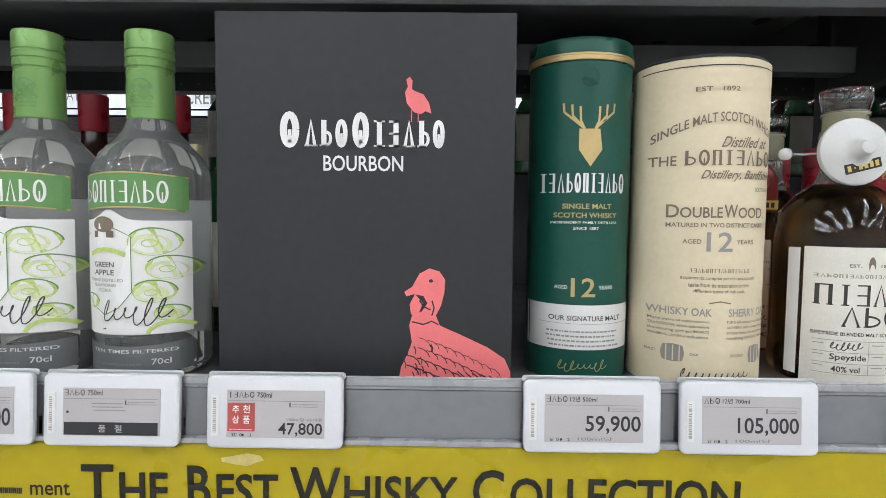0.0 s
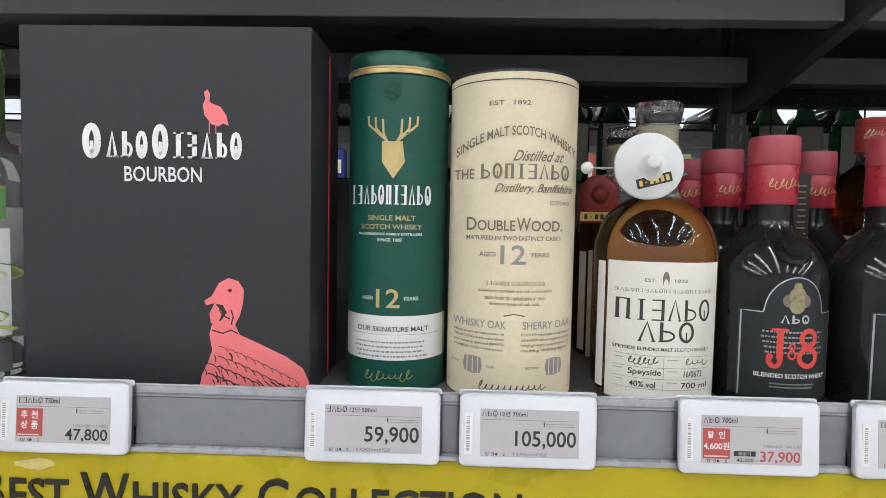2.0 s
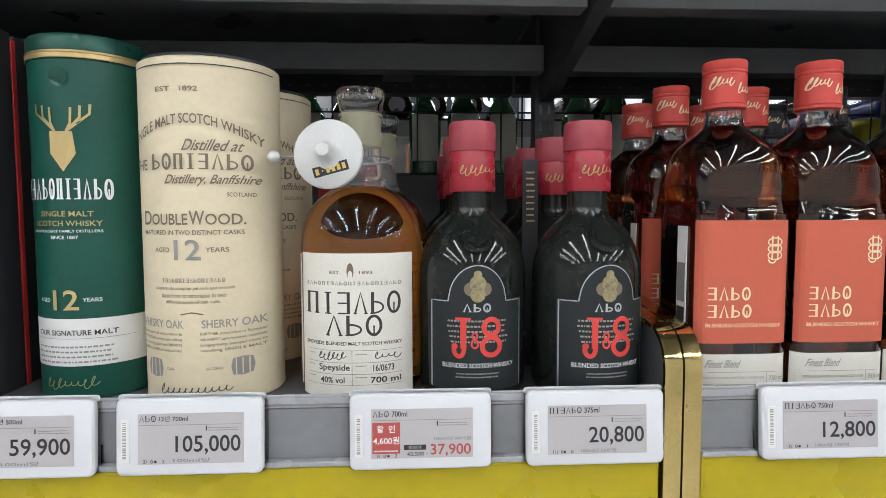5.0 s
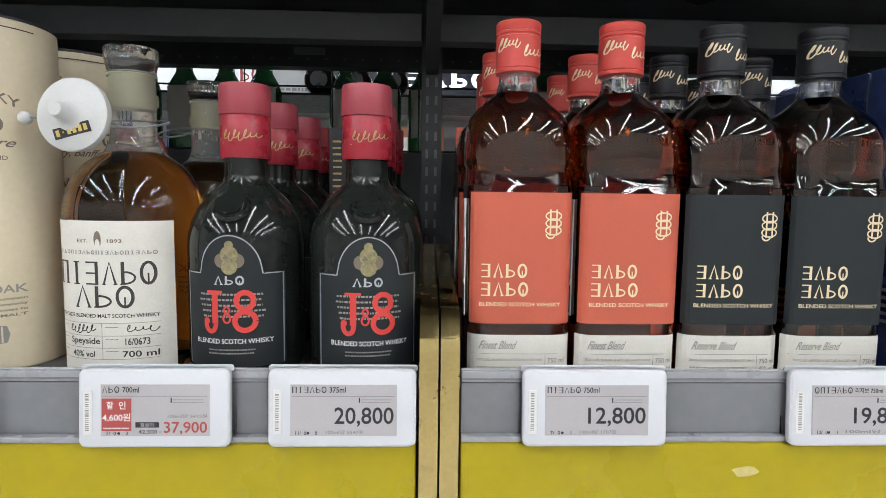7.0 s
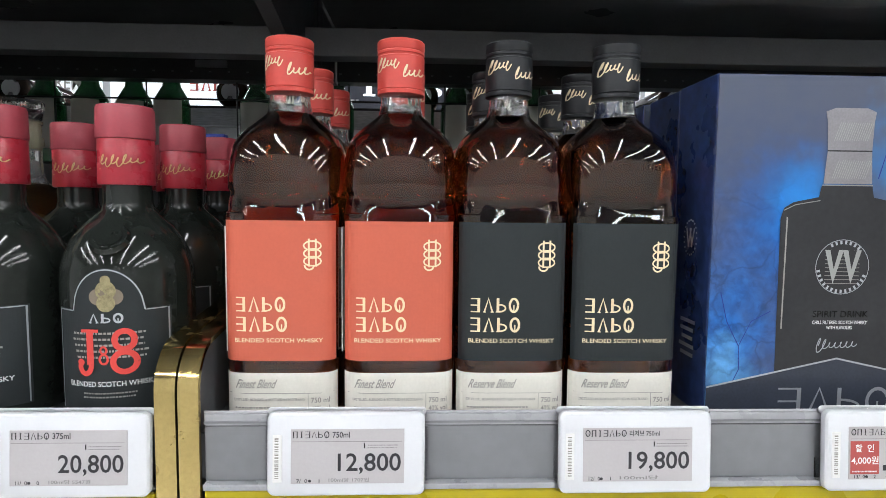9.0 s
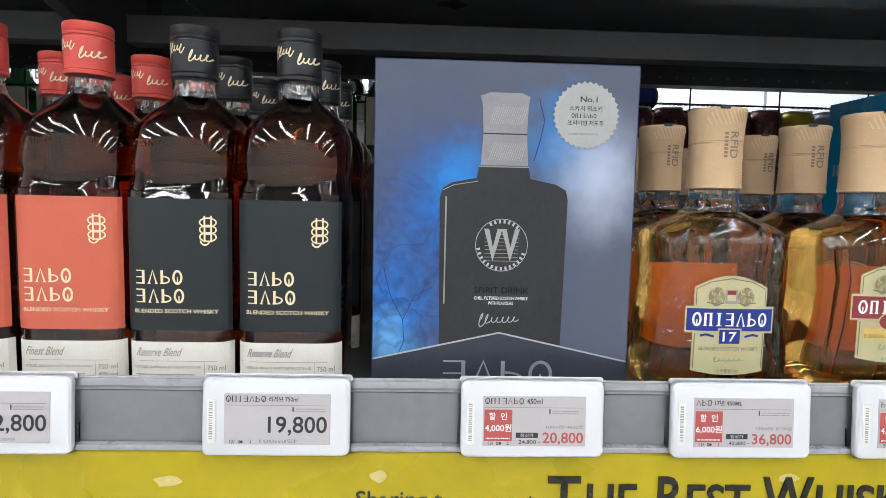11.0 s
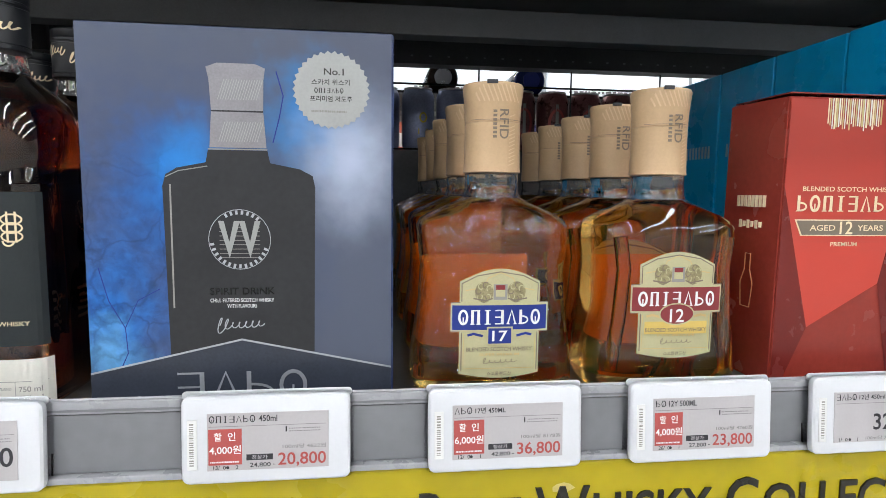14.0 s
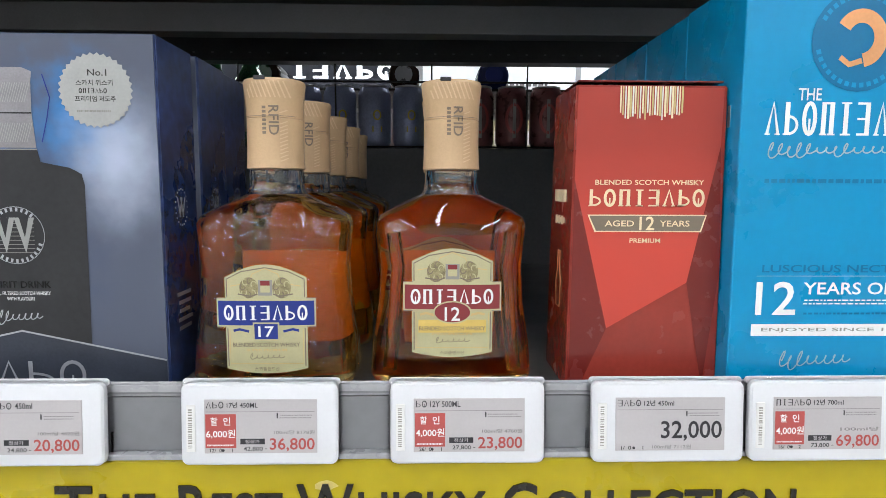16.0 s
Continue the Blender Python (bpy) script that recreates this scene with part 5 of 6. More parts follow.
# ---------------------------------------------------------------- square-bodied bottles, coral and charcoal
def square_bottle(paper, cap, ink, script, colour):
    b = thing("whisky_bottle", "square-bodied amber whisky bottle with " + colour + " label and " + colour + " cap", "bottle", colour + "-labelled square bottles")
    h = 0.0375
    part("glass", loft([(0, 0.032, 0.032, 4), (0.002, 0.0355, 0.0355, 5), (0.006, h, h, 6), (0.137, h, h, 6), (0.1376, 0.0372, 0.0372, 5), (0.146, 0.0366, 0.0366, 4.6), (0.15, 0.0362, 0.0362, 4.2), (0.153, 0.0376, 0.0376, 4), (0.162, 0.0382, 0.0382, 3.6), (0.172, 0.0382, 0.0382, 3), (0.18, 0.0372, 0.0372, 2.6), (0.187, 0.0345, 0.0345, 2.3), (0.193, 0.0293, 0.0293, 2.1), (0.198, 0.0232, 0.0232, 2), (0.2025, 0.0178, 0.0178, 2), (0.2045, 0.0158, 0.0158, 2)], 64), M_DARKAMBER, b, "amber whisky behind clear glass", smooth=True)
    part("neck", turned([(0.0156, 0.2046), (0.0148, 0.208), (0.0138, 0.213), (0.0136, 0.2185), (0.0125, 0.219)], 32), M_EMBOSS, b, "clear faceted glass neck", smooth=True)
    prof = [(0.0155, 0.2183), (0.0163, 0.2187), (0.0163, 0.221), (0.0156, 0.2215), (0.0163, 0.222), (0.0163, 0.2438), (0.0155, 0.2443), (0.0155, 0.2453), (0.0163, 0.2458), (0.0163, 0.2473), (0.0156, 0.2478), (0.0164, 0.2488), (0.0164, 0.2538), (0.0155, 0.2548), (0.013, 0.2553)]
    c = part("cap", turned(prof, 44), cap, b, colour + " ribbed screw cap", smooth=True)
    pr = Print(bowed(0.0163, 0.0163), lift=0.0006)
    pr.signature(-0.0155, -0.001, 0.2335, 0.2425, ink, 5, 0.0008, seed=41), pr.signature(0.001, 0.0155, 0.2265, 0.238, ink, 4, 0.0009, seed=42)
    pr.done(c)
    fr = bowed(h, h, 6)
    pr = Print(bowed(0.0383, 0.0383, 3.2), lift=0.0006)
    pr.text("SINCE 1881", -0.0235, 0.0235, 0.1675, 0.1718, M_DARKAMBER)
    pr.done(b, "embossing")
    lab = part("front_label", patch(-0.0355, 0.0355, 0.041, 0.1325, fr, nx=32), paper, b, colour + " paper label")
    pr = Print(fr)
    for x0, x1, z0, n in ((-0.0285, 0.005, 0.0735, 4), (-0.0285, 0.006, 0.0605, 4)):
        pr.mark(x0, x1, z0, z0 + 0.0095, n, ink, weight=0.25)
    pr.text("BLENDED SCOTCH WHISKY", -0.029, 0.028, 0.0533, 0.0561, ink)
    for dx in (-0.0022, 0.0022):
        pr.bar(0.0215 + dx - 0.0006, 0.0215 + dx + 0.0006, 0.103, 0.121, ink)
    for z in (0.1165, 0.1115, 0.1065):
        pr.ring(0.0215, z, 0.0055, 0.003, 0.001, ink, n=14)
    pr.ring(0.0195, 0.104, 0.003, 0.003, 0.0011, ink, a0=180, a1=360, n=8)
    pr.done(lab)
    if colour == "coral red":
        st = part("side_sticker", box(-h - 0.0012, -h - 0.0004, -0.024, -0.009, 0.044, 0.128, 0.0002), M_WHITE, b, "white age-warning sticker")
        part("warning_block", box(-h - 0.0016, -h - 0.0012, -0.0225, -0.0105, 0.046, 0.066, 0.0001), M_INK, st)
        part("warning_block", box(-h - 0.0016, -h - 0.0012, -0.0225, -0.0105, 0.07, 0.1, 0.0001), M_INKFAINT, st)
    lab = part("foot_label", patch(-0.0362, 0.0362, 0.004, 0.033, fr, nx=32), M_PAPER, b, "white foot label")
    pr = Print(fr)
    pr.text(script + " Blend", -0.029, -0.004 if script == "Finest" else 0.001, 0.0228, 0.0288, M_GREYPRINT, slant=0.4)
    pr.bar(-0.0335, 0.0345, 0.0193, 0.0196, M_GREYPRINT, cuts=8)
    pr.text("DISTILLED, BLENDED & BOTTLED IN SCOTLAND", -0.03, 0.016, 0.0141, 0.0161, M_GREYPRINT)
    pr.lines(-0.03, 0.014, 0.0062, 0.0125, 2, M_GREYPRINT, fill=0.32)
    pr.text("750 ml", 0.02, 0.032, 0.013, 0.0165, M_GREYPRINT), pr.text("40% vol", 0.02, 0.032, 0.0075, 0.011, M_GREYPRINT)
    pr.bar(0.018, 0.0183, 0.005, 0.0193, M_GREYPRINT)
    pr.done(lab)
    return b


coral = square_bottle(M_CORAL, M_CORALCAP, M_CREAMPRINT, "Finest", "coral red")
char = square_bottle(M_CHAR, M_CHARCAP, M_CREAMPRINT, "Reserve", "charcoal")
coral.location, char.location = (0.6065, 0.4625, SHELF), (0.7585, 0.4625, SHELF)
for x, y, a in ((0.683, 0.4625, 1), (0.606, 0.556, -3), (0.684, 0.558, 5), (0.609, 0.645, 6), (0.684, 0.648, -4)):
    copy_thing(coral, pose(x, y, SHELF, 0, 0, a))
for x, y, a in ((0.8345, 0.4625, 0), (0.757, 0.553, -3), (0.835, 0.556, 4), (0.759, 0.643, 5), (0.834, 0.65, -6)):
    copy_thing(char, pose(x, y, SHELF, 0, 0, a))


# ---------------------------------------------------------------- blue gift boxes
def blue_box():
    CX = 0.9845
    g = thing("gift_box", "icy blue gift box with printed black flask and silver seal", "gift box", "icy blue gift boxes")
    W = 0.0925
    bx = part("carton", box(-W, W, 0, 0.055, 0, 0.232, 0.001), M_NIGHTBLUE, g, "dark blue card carton")
    part("side_panel", box(W - 0.0002, W + 0.0005, 0.001, 0.054, 0.001, 0.231), M_NIGHTBLUE, g, "printed dark blue side")
    face = part("front_panel", box(-W + 0.0008, W - 0.0008, -0.0008, -0.0001, 0.0008, 0.2312), M_ICY, g, "printed front with blue mist")
    pr = Print(flat(-0.0008), CX, SHELF, 0.0004)
    rim = [(0.9405, 1.318), (0.9385, 1.455), (0.9405, 1.462), (0.947, 1.466), (0.964, 1.4695), (0.9655, 1.477), (1.0005, 1.477), (1.002, 1.4695), (1.02, 1.466), (1.0275, 1.462), (1.029, 1.455), (1.027, 1.318)]
    pr.poly(rim, M_FLASK)
    pr.bar(0.9425, 0.9435, 1.38, 1.456, M_GREYPRINT, up=0.0002)
    pr.poly([(0.9665, 1.4785), (0.968, 1.5005), (0.967, 1.519), (0.9655, 1.526), (0.972, 1.5285), (0.994, 1.5285), (1.0, 1.526), (0.999, 1.519), (0.9985, 1.5005), (1.0, 1.4785)], M_FLASKCAP, up=0.0001)
    pr.bar(0.968, 0.9985, 1.4998, 1.5007, M_FLASK, up=0.0003)
    pr.stroke([(0.9655, 1.4775), (1.0005, 1.4775)], 0.0007, M_GREYPRINT, up=0.0003)
    pr.stroke([(0.9405, 1.4605), (0.948, 1.4642), (0.965, 1.4672)], 0.0006, M_GREYPRINT, up=0.0003)
    pr.stroke([(1.0065, 1.5245), (1.0105, 1.51), (1.008, 1.497), (1.004, 1.482)], 0.0007, M_BLUE, up=0.0002)
    pr.stroke([(0.9, 1.405), (0.905, 1.385), (0.914, 1.368), (0.915, 1.352), (0.9105, 1.342)], 0.0006, M_BLUE, up=0.0002)
    pr.stroke([(0.914, 1.368), (0.922, 1.385), (0.935, 1.392)], 0.0005, M_BLUE, up=0.0002)
    for k in range(18):
        for z in (1.482, 1.507):
            x = 0.972 + 0.0015 * k
            if x < 0.995:
                pr.stroke([(x, z), (x + 0.004, z + 0.012)], 0.0004, M_SEAL, up=0.0003)
    pr.ring(0.983, 1.4225, 0.0185, 0.0185, 0.0004, M_SILVERPRINT, up=0.0003)
    for a0, a1 in ((50, 130), (190, 350)):
        for k in range(14 if a0 > 100 else 7):
            a = radians(a0 + (a1 - a0) * k / (14 if a0 > 100 else 7))
            pr.stroke([(0.983 + 0.0155 * math.cos(a), 1.4225 + 0.0155 * math.sin(a)), (0.983 + 0.018 * math.cos(a), 1.4225 + 0.018 * math.sin(a))], 0.0015, M_SILVERPRINT, up=0.0003)
    for k in range(9):
        pr.bar(0.983 - 0.012, 0.983 + 0.012, 1.411 + 0.0027 * k, 1.4114 + 0.0027 * k, M_GREYPRINT, up=0.0003)
    for dx in (-0.0062, 0.0062):
        pr.poly([(0.983 + dx - 0.0065, 1.434), (0.983 + dx, 1.411), (0.983 + dx + 0.0065, 1.434)], M_SEAL, up=0.0005)
        pr.poly([(0.983 + dx - 0.003, 1.434), (0.983 + dx, 1.421), (0.983 + dx + 0.003, 1.434)], M_FLASK, up=0.0007)
    pr.text("SPIRIT DRINK", 0.9645, 1.0035, 1.388, 1.3925, M_INKDARK, up=0.0003)
    pr.text("CHILL FILTERED SCOTCH WHISKY", 0.9645, 1.003, 1.3833, 1.3857, M_WHITEPRINT, up=0.0003)
    pr.text("WITH FLAVOURS", 0.9745, 0.9925, 1.3797, 1.3821, M_WHITEPRINT, up=0.0003)
    pr.signature(0.967, 0.998, 1.3645, 1.374, M_SILVERPRINT, 7, 0.0006, up=0.0003, seed=61)
    pr.poly([(0.8929, 1.3188), (0.8929, 1.3395), (0.983, 1.3595), (1.0761, 1.3395), (1.0761, 1.3188)], M_SLATE, up=0.0004)
    pr.stroke([(0.8929, 1.3395), (0.983, 1.3595), (1.0761, 1.3395)], 0.0012, M_SILVERPRINT, up=0.0006)
    pr.mark(0.942, 1.025, 1.318 + 0.002, 1.339, 4, M_SILVERPRINT, up=0.0006, weight=0.16)
    pr.disc(1.0395, 1.5145, 0.0235, 0.0235, M_SEAL, up=0.0004, teeth=34)
    pr.text("No.1", 1.035, 1.047, 1.5235, 1.5275, M_DARKPRINT, up=0.0006)
    pr.text("스카치 위스키", 1.0275, 1.0505, 1.5175, 1.521, M_DARKPRINT, up=0.0006)
    pr.mark(1.029, 1.047, 1.5127, 1.5157, 7, M_DARKPRINT, up=0.0006)
    pr.text("프리미엄 저도주", 1.0265, 1.052, 1.5075, 1.511, M_DARKPRINT, up=0.0006)
    pr.lines(1.027, 1.05, 1.501, 1.5045, 1, M_GREYPRINT, up=0.0006)
    pr.done(face)
    # printed emblem and small print on both narrow sides
    for sgn in (-1, 1):
        bm = bmesh.new()
        for k in range(20):
            a = 2 * math.pi * k / 20
            bmesh.ops.create_cube(bm, size=1, matrix=Matrix.Translation((sgn * (W + 0.0008), 0.0275 + 0.0095 * math.cos(a), 0.122 + 0.0125 * math.sin(a))) @ Matrix.Diagonal((0.0003, 0.0012, 0.0012, 1)))
        for dy, lean in ((-0.004, 16), (-0.001, -16), (0.001, 16), (0.004, -16)):
            bmesh.ops.create_cube(bm, size=1, matrix=pose(sgn * (W + 0.0008), 0.0275 + dy, 0.122, lean, 0, 0) @ Matrix.Diagonal((0.0003, 0.0012, 0.014, 1)))
        for k in range(5):
            bmesh.ops.create_cube(bm, size=1, matrix=Matrix.Translation((sgn * (W + 0.0008), 0.026 + 0.001 * (k % 2), 0.062 - 0.006 * k)) @ Matrix.Diagonal((0.0003, 0.022 - 0.003 * (k % 3), 0.0026, 1)))
        tagged(part("side_print", bm, M_SILVERPRINT, bx), kind="stuff")
    return g


bb = blue_box()
bb.location = (0.9845, 0.431, SHELF)
copy_thing(bb, pose(0.986, 0.4925, SHELF, 0, 0, 0.6))
copy_thing(bb, pose(0.983, 0.554, SHELF, 0, 0, -0.5))


# ---------------------------------------------------------------- flask-shaped amber bottles
def flask(age, hammered):
    CX = 1.1455 if age == "17" else 1.2655
    dz = 0.0 if age == "17" else 0.0105
    b = thing("whisky_bottle", ("hammered-glass flask" if hammered else "waisted glass flask") + " of amber whisky with tan capsule and " + ("blue" if age == "17" else "maroon") + " label", "bottle", ("blue" if age == "17" else "maroon") + "-labelled flasks")
    part("glass", loft([(0, 0.047, 0.026, 3.4), (0.003, 0.053, 0.031, 3.6), (0.01, 0.056, 0.034, 3.8), (0.03, 0.0542, 0.0345, 3.8), (0.06, 0.0495, 0.034, 3.8), (0.085, 0.0482, 0.034, 3.8), (0.1, 0.0498, 0.034, 3.8), (0.112, 0.051, 0.033, 3.6),
                        (0.117, 0.0492, 0.031, 3.2), (0.121, 0.043, 0.0285, 2.8), (0.1255, 0.033, 0.0255, 2.4), (0.129, 0.0248, 0.0228, 2.1), (0.1315, 0.021, 0.0205, 2)], 72), M_HAMMER if hammered else M_AMBER, b, "amber whisky behind thick glass", smooth=True)
    if not hammered:
        for sgn in (-1, 1):
            part("pillar", wire([(sgn * 0.041, -0.026, 0.016), (sgn * 0.0375, -0.029, 0.05), (sgn * 0.035, -0.0295, 0.085), (sgn * 0.038, -0.0285, 0.107)], 0.0048, 12), M_AMBER, b, "moulded glass pillar", smooth=True)
    part("neck", turned([(0.0204, 0.1317), (0.0187, 0.1355), (0.018, 0.142), (0.0182, 0.1478), (0.017, 0.1482)], 40), M_EMBOSS, b, "clear glass neck", smooth=True)
    c = part("capsule", turned([(0.0185, 0.1483), (0.0196, 0.1488), (0.0192, 0.1508), (0.0188, 0.165), (0.0188, 0.1808), (0.0184, 0.181), (0.0184, 0.1814), (0.0188, 0.1816), (0.0192, 0.192), (0.0203, 0.202), (0.0206, 0.205), (0.0198, 0.2066), (0.016, 0.207)], 44), M_TAN, b, "tan paper-look capsule", smooth=True)
    fr = lambda x: bowed(0.019, 0.019)(x) - 0.0003
    pr = Print(fr, lift=0.0006)
    for k in range(10):
        x = -0.014 + 0.0029 * k
        pr.stroke([(x - 0.002, 0.2045), (x + 0.002, 0.194)], 0.0009, M_TANRIB, up=0.0009)
    for k in range(14):
        z = 0.153 + 0.0024 * k
        if abs(z - 0.181) > 0.003:
            pr.stroke([(0.0075, z), (0.012, z + 0.002)], 0.0007, M_TANRIB)
    ps, fs = glyphs("RFID")
    pr.put([(0.0008 + v * 0.0062, 0.189 - u * 0.019) for u, v in ps], fs, M_BROWNPRINT, 0.0002, "lettering")
    for k in range(7):
        pr.bar(-0.0035, -0.001, 0.1868 - 0.0027 * k, 0.1885 - 0.0027 * k, M_BROWNPRINT, 0.0002, name="wordmark")
    pr.ring(0.0, 0.1825, 0.0165, 0.0001, 0.0003, M_BROWNPRINT, a0=180, a1=360)
    pr.done(c)
    part("clip", box(-0.008, -0.001, -0.0213, -0.0195, 0.205, 0.2075, 0.0003), M_INK, b, "small black clip")
    fr = bowed(0.05, 0.0345, 3.8)
    o = 0.019 + dz
    lab = part("front_label", patch(-0.0262, 0.0262, o, o + 0.058, fr, lift=0.001, top=lambda u: 0.009 * math.cos(u * 1.5) + 0.001, bottom=lambda u: -0.0035 * math.cos(u * 1.5), nx=28), M_CREST, b, "pale crested paper label")
    pr = Print(fr, lift=0.0014)
    trim = M_BLUE if age == "17" else M_MAROON
    pr.stroke([(-0.0225, o + 0.054), (-0.011, o + 0.056), (-0.008, o + 0.062), (0.0, o + 0.0655), (0.008, o + 0.062), (0.011, o + 0.056), (0.0225, o + 0.054)], 0.0006, M_GOLDPRINT)
    for sgn in (-1, 1):
        # supporters of the crest as plain curling shapes
        pr.disc(sgn * 0.0105, o + 0.053, 0.006, 0.0068, M_CRESTDULL, up=0.0002)
        for k in range(7):
            a = radians(30 + 47 * k)
            x, z = sgn * 0.0105 + 0.0038 * math.cos(a), o + 0.053 + 0.0046 * math.sin(a)
            pr.ring(x, z, 0.0017, 0.002, 0.0006, M_BROWNPRINT if k % 2 else M_CREST, up=0.0003, n=8, a0=40 * k, a1=40 * k + 230)
        pr.stroke([(sgn * 0.005, o + 0.049), (sgn * 0.009, o + 0.0475), (sgn * 0.0175, o + 0.049)], 0.0009, M_BROWNPRINT, up=0.0004)
        pr.stroke([(sgn * 0.0248, o + 0.0015), (sgn * 0.0248, o + 0.0265)], 0.0007, M_BROWNPRINT, up=0.0002)
        pr.stroke([(sgn * 0.0248, o + 0.047), (sgn * 0.0248, o + 0.0585), (sgn * 0.015, o + 0.0635), (0, o + 0.066)], 0.0007, M_BROWNPRINT, up=0.0002)
    pr.stroke([(-0.0318, o + 0.0272), (0.0318, o + 0.0272)], 0.0006, M_BROWNPRINT, up=0.0006)
    pr.stroke([(-0.0318, o + 0.0462), (0.0318, o + 0.0462)], 0.0006, M_BROWNPRINT, up=0.0006)
    pr.bar(-0.0045, 0.0045, o + 0.048, o + 0.058, M_GREYPRINT, up=0.0003), pr.bar(-0.003, 0.003, o + 0.05, o + 0.056, M_CREST, up=0.0004), pr.bar(-0.003, 0.003, o + 0.0545, o + 0.0575, M_MAROON, up=0.0005)
    pr.bar(-0.0318, 0.0318, o + 0.0275, o + 0.046, M_CREST, up=0.0002, cuts=20)
    pr.bar(-0.0308, 0.0308, o + 0.0285, o + 0.0445, trim, up=0.0003, cuts=20)
    pr.mark(-0.0275, 0.0275, o + 0.032, o + 0.0415, 7, M_WHITEPRINT, up=0.0005)
    if age == "17":
        pr.bar(-0.0085, 0.0085, o + 0.0185, o + 0.0305, M_CREST, up=0.0006), pr.bar(-0.0075, 0.0075, o + 0.0195, o + 0.0295, trim, up=0.0007)
    else:
        pr.disc(0, o + 0.0265, 0.0125, 0.0075, M_CREST, up=0.0006), pr.disc(0, o + 0.0265, 0.0115, 0.0066, trim, up=0.0007)
        pr.bar(-0.022, 0.022, o + 0.013, o + 0.0215, M_CRESTYEL, up=0.0004, cuts=10)
    pr.text(age, -0.005, 0.005, o + 0.021, o + 0.028 + (0.002 if age == "12" else 0), M_WHITEPRINT, up=0.0009)
    for sgn in (-1, 1):
        pr.stroke([(sgn * 0.011, o + 0.0245), (sgn * 0.017, o + 0.026), (sgn * 0.021, o + 0.025)], 0.0016, trim if age == "17" else M_GOLDPRINT, up=0.0005)
    pr.text("BLENDED SCOTCH WHISKY", -0.0215, 0.0215, o + 0.0145, o + 0.0172, M_BROWNPRINT, up=0.0006)
    pr.text("SUPER PREMIUM" if age == "17" else "PREMIUM", -0.013, 0.013, o + 0.0115, o + 0.0132, M_GOLDPRINT, up=0.0006)
    pr.signature(-0.012, 0.012, o + 0.0055, o + 0.0105, M_BROWNPRINT, 6, 0.0004, up=0.0005, seed=71)
    pr.text("스코틀랜드산", -0.008, 0.008, o - 0.0015, o + 0.001, M_BROWNPRINT, up=0.0005)
    pr.stroke([(-0.0235, o + 0.026), (-0.0235, o + 0.003), (0.0235, o + 0.003), (0.0235, o + 0.026)], 0.0005, M_GOLDPRINT, up=0.0002)
    pr.done(lab)
    part("back_label", patch(-0.03, 0.03, 0.022, 0.09, lambda x: 0.0353 * max(0, 1 - (abs(x) / 0.051) ** 3.8) ** (1 / 3.8), lift=-0.0005), M_BACKLABEL, b, "orange-lit back label")
    return b


f17, f12 = flask("17", True), flask("12", False)
f17.location, f12.location = (1.1455, 0.4545, SHELF), (1.2655, 0.4545, SHELF)
for x, y, a in ((1.146, 0.555, 4), (1.1455, 0.655, -5), (1.147, 0.755, 3), (1.145, 0.855, 0)):
    copy_thing(f17, pose(x, y, SHELF, 0, 0, a))
for x, y, a in ((1.265, 0.531, -6), (1.266, 0.608, 4), (1.265, 0.684, -3), (1.266, 0.76, 2)):
    copy_thing(f12, pose(x, y, SHELF, 0, 0, a))

# ---------------------------------------------------------------- burgundy carton
CX = 1.3945
g = thing("whisky_carton", "burgundy and vermilion faceted-print whisky carton, slightly dented", "carton", at=(CX, 0.4295, SHELF))
bm = bmesh.new()
lo = [(-0.0515, 0, 0), (0.0515, 0, 0), (0.0515, 0.066, 0), (-0.0515, 0.066, 0)]
hi = [(-0.0495, 0, 0.2025), (0.0495, 0, 0.2025), (0.0485, 0.066, 0.2045), (-0.0485, 0.066, 0.2045)]
a, b = [bm.verts.new(p) for p in lo], [bm.verts.new(p) for p in hi]
bm.faces.new(a), bm.faces.new(b)
for k in range(4):
    bm.faces.new((a[k], a[(k + 1) % 4], b[(k + 1) % 4], b[k]))
bmesh.ops.bevel(bm, geom=bm.edges[:], offset=0.001, segments=2, affect="EDGES")
ct = part("carton", bm, M_BURGUNDY, g, smooth=True)
part("lid_flap", box(-0.0475, 0.0475, 0.002, 0.062, 0.2048, 0.2058, 0.0003), M_BURGUNDYDK, g)
pr = Print(flat(0), CX, SHELF, 0.0004)
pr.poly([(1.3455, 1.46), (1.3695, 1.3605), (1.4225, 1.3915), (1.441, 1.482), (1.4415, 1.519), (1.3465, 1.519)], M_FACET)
pr.poly([(1.3455, 1.46), (1.3695, 1.3605), (1.345, 1.349)], M_BURGUNDYDK)
pr.poly([(1.3695, 1.3605), (1.345, 1.349), (1.344, 1.32), (1.352, 1.32)], M_BURGUNDYDK, up=0.0001)
pr.poly([(1.4225, 1.3915), (1.441, 1.482), (1.4445, 1.4), (1.436, 1.32)], M_BURGUNDYDK, up=0.0001)
rnd = random.Random(8)
for k in range(26):
    x = 1.3735 + 0.0016 * k
    pr.bar(x, x + rnd.uniform(0.0008, 0.0014), 1.498 + rnd.uniform(0, 0.005), 1.5198, (M_CREAMPRINT, M_GOLDPRINT, M_PAPER)[k % 3], up=0.0004)
pr.text("BLENDED SCOTCH WHISKY", 1.359, 1.431, 1.4565, 1.4598, M_CREAMPRINT, up=0.0004)
pr.mark(1.3545, 1.433, 1.4425, 1.4535, 8, M_CREAMPRINT, up=0.0004)
pr.poly([(1.3545, 1.437), (1.434, 1.437), (1.4305, 1.4255), (1.3595, 1.4255)], M_CREAMPRINT, up=0.0004)
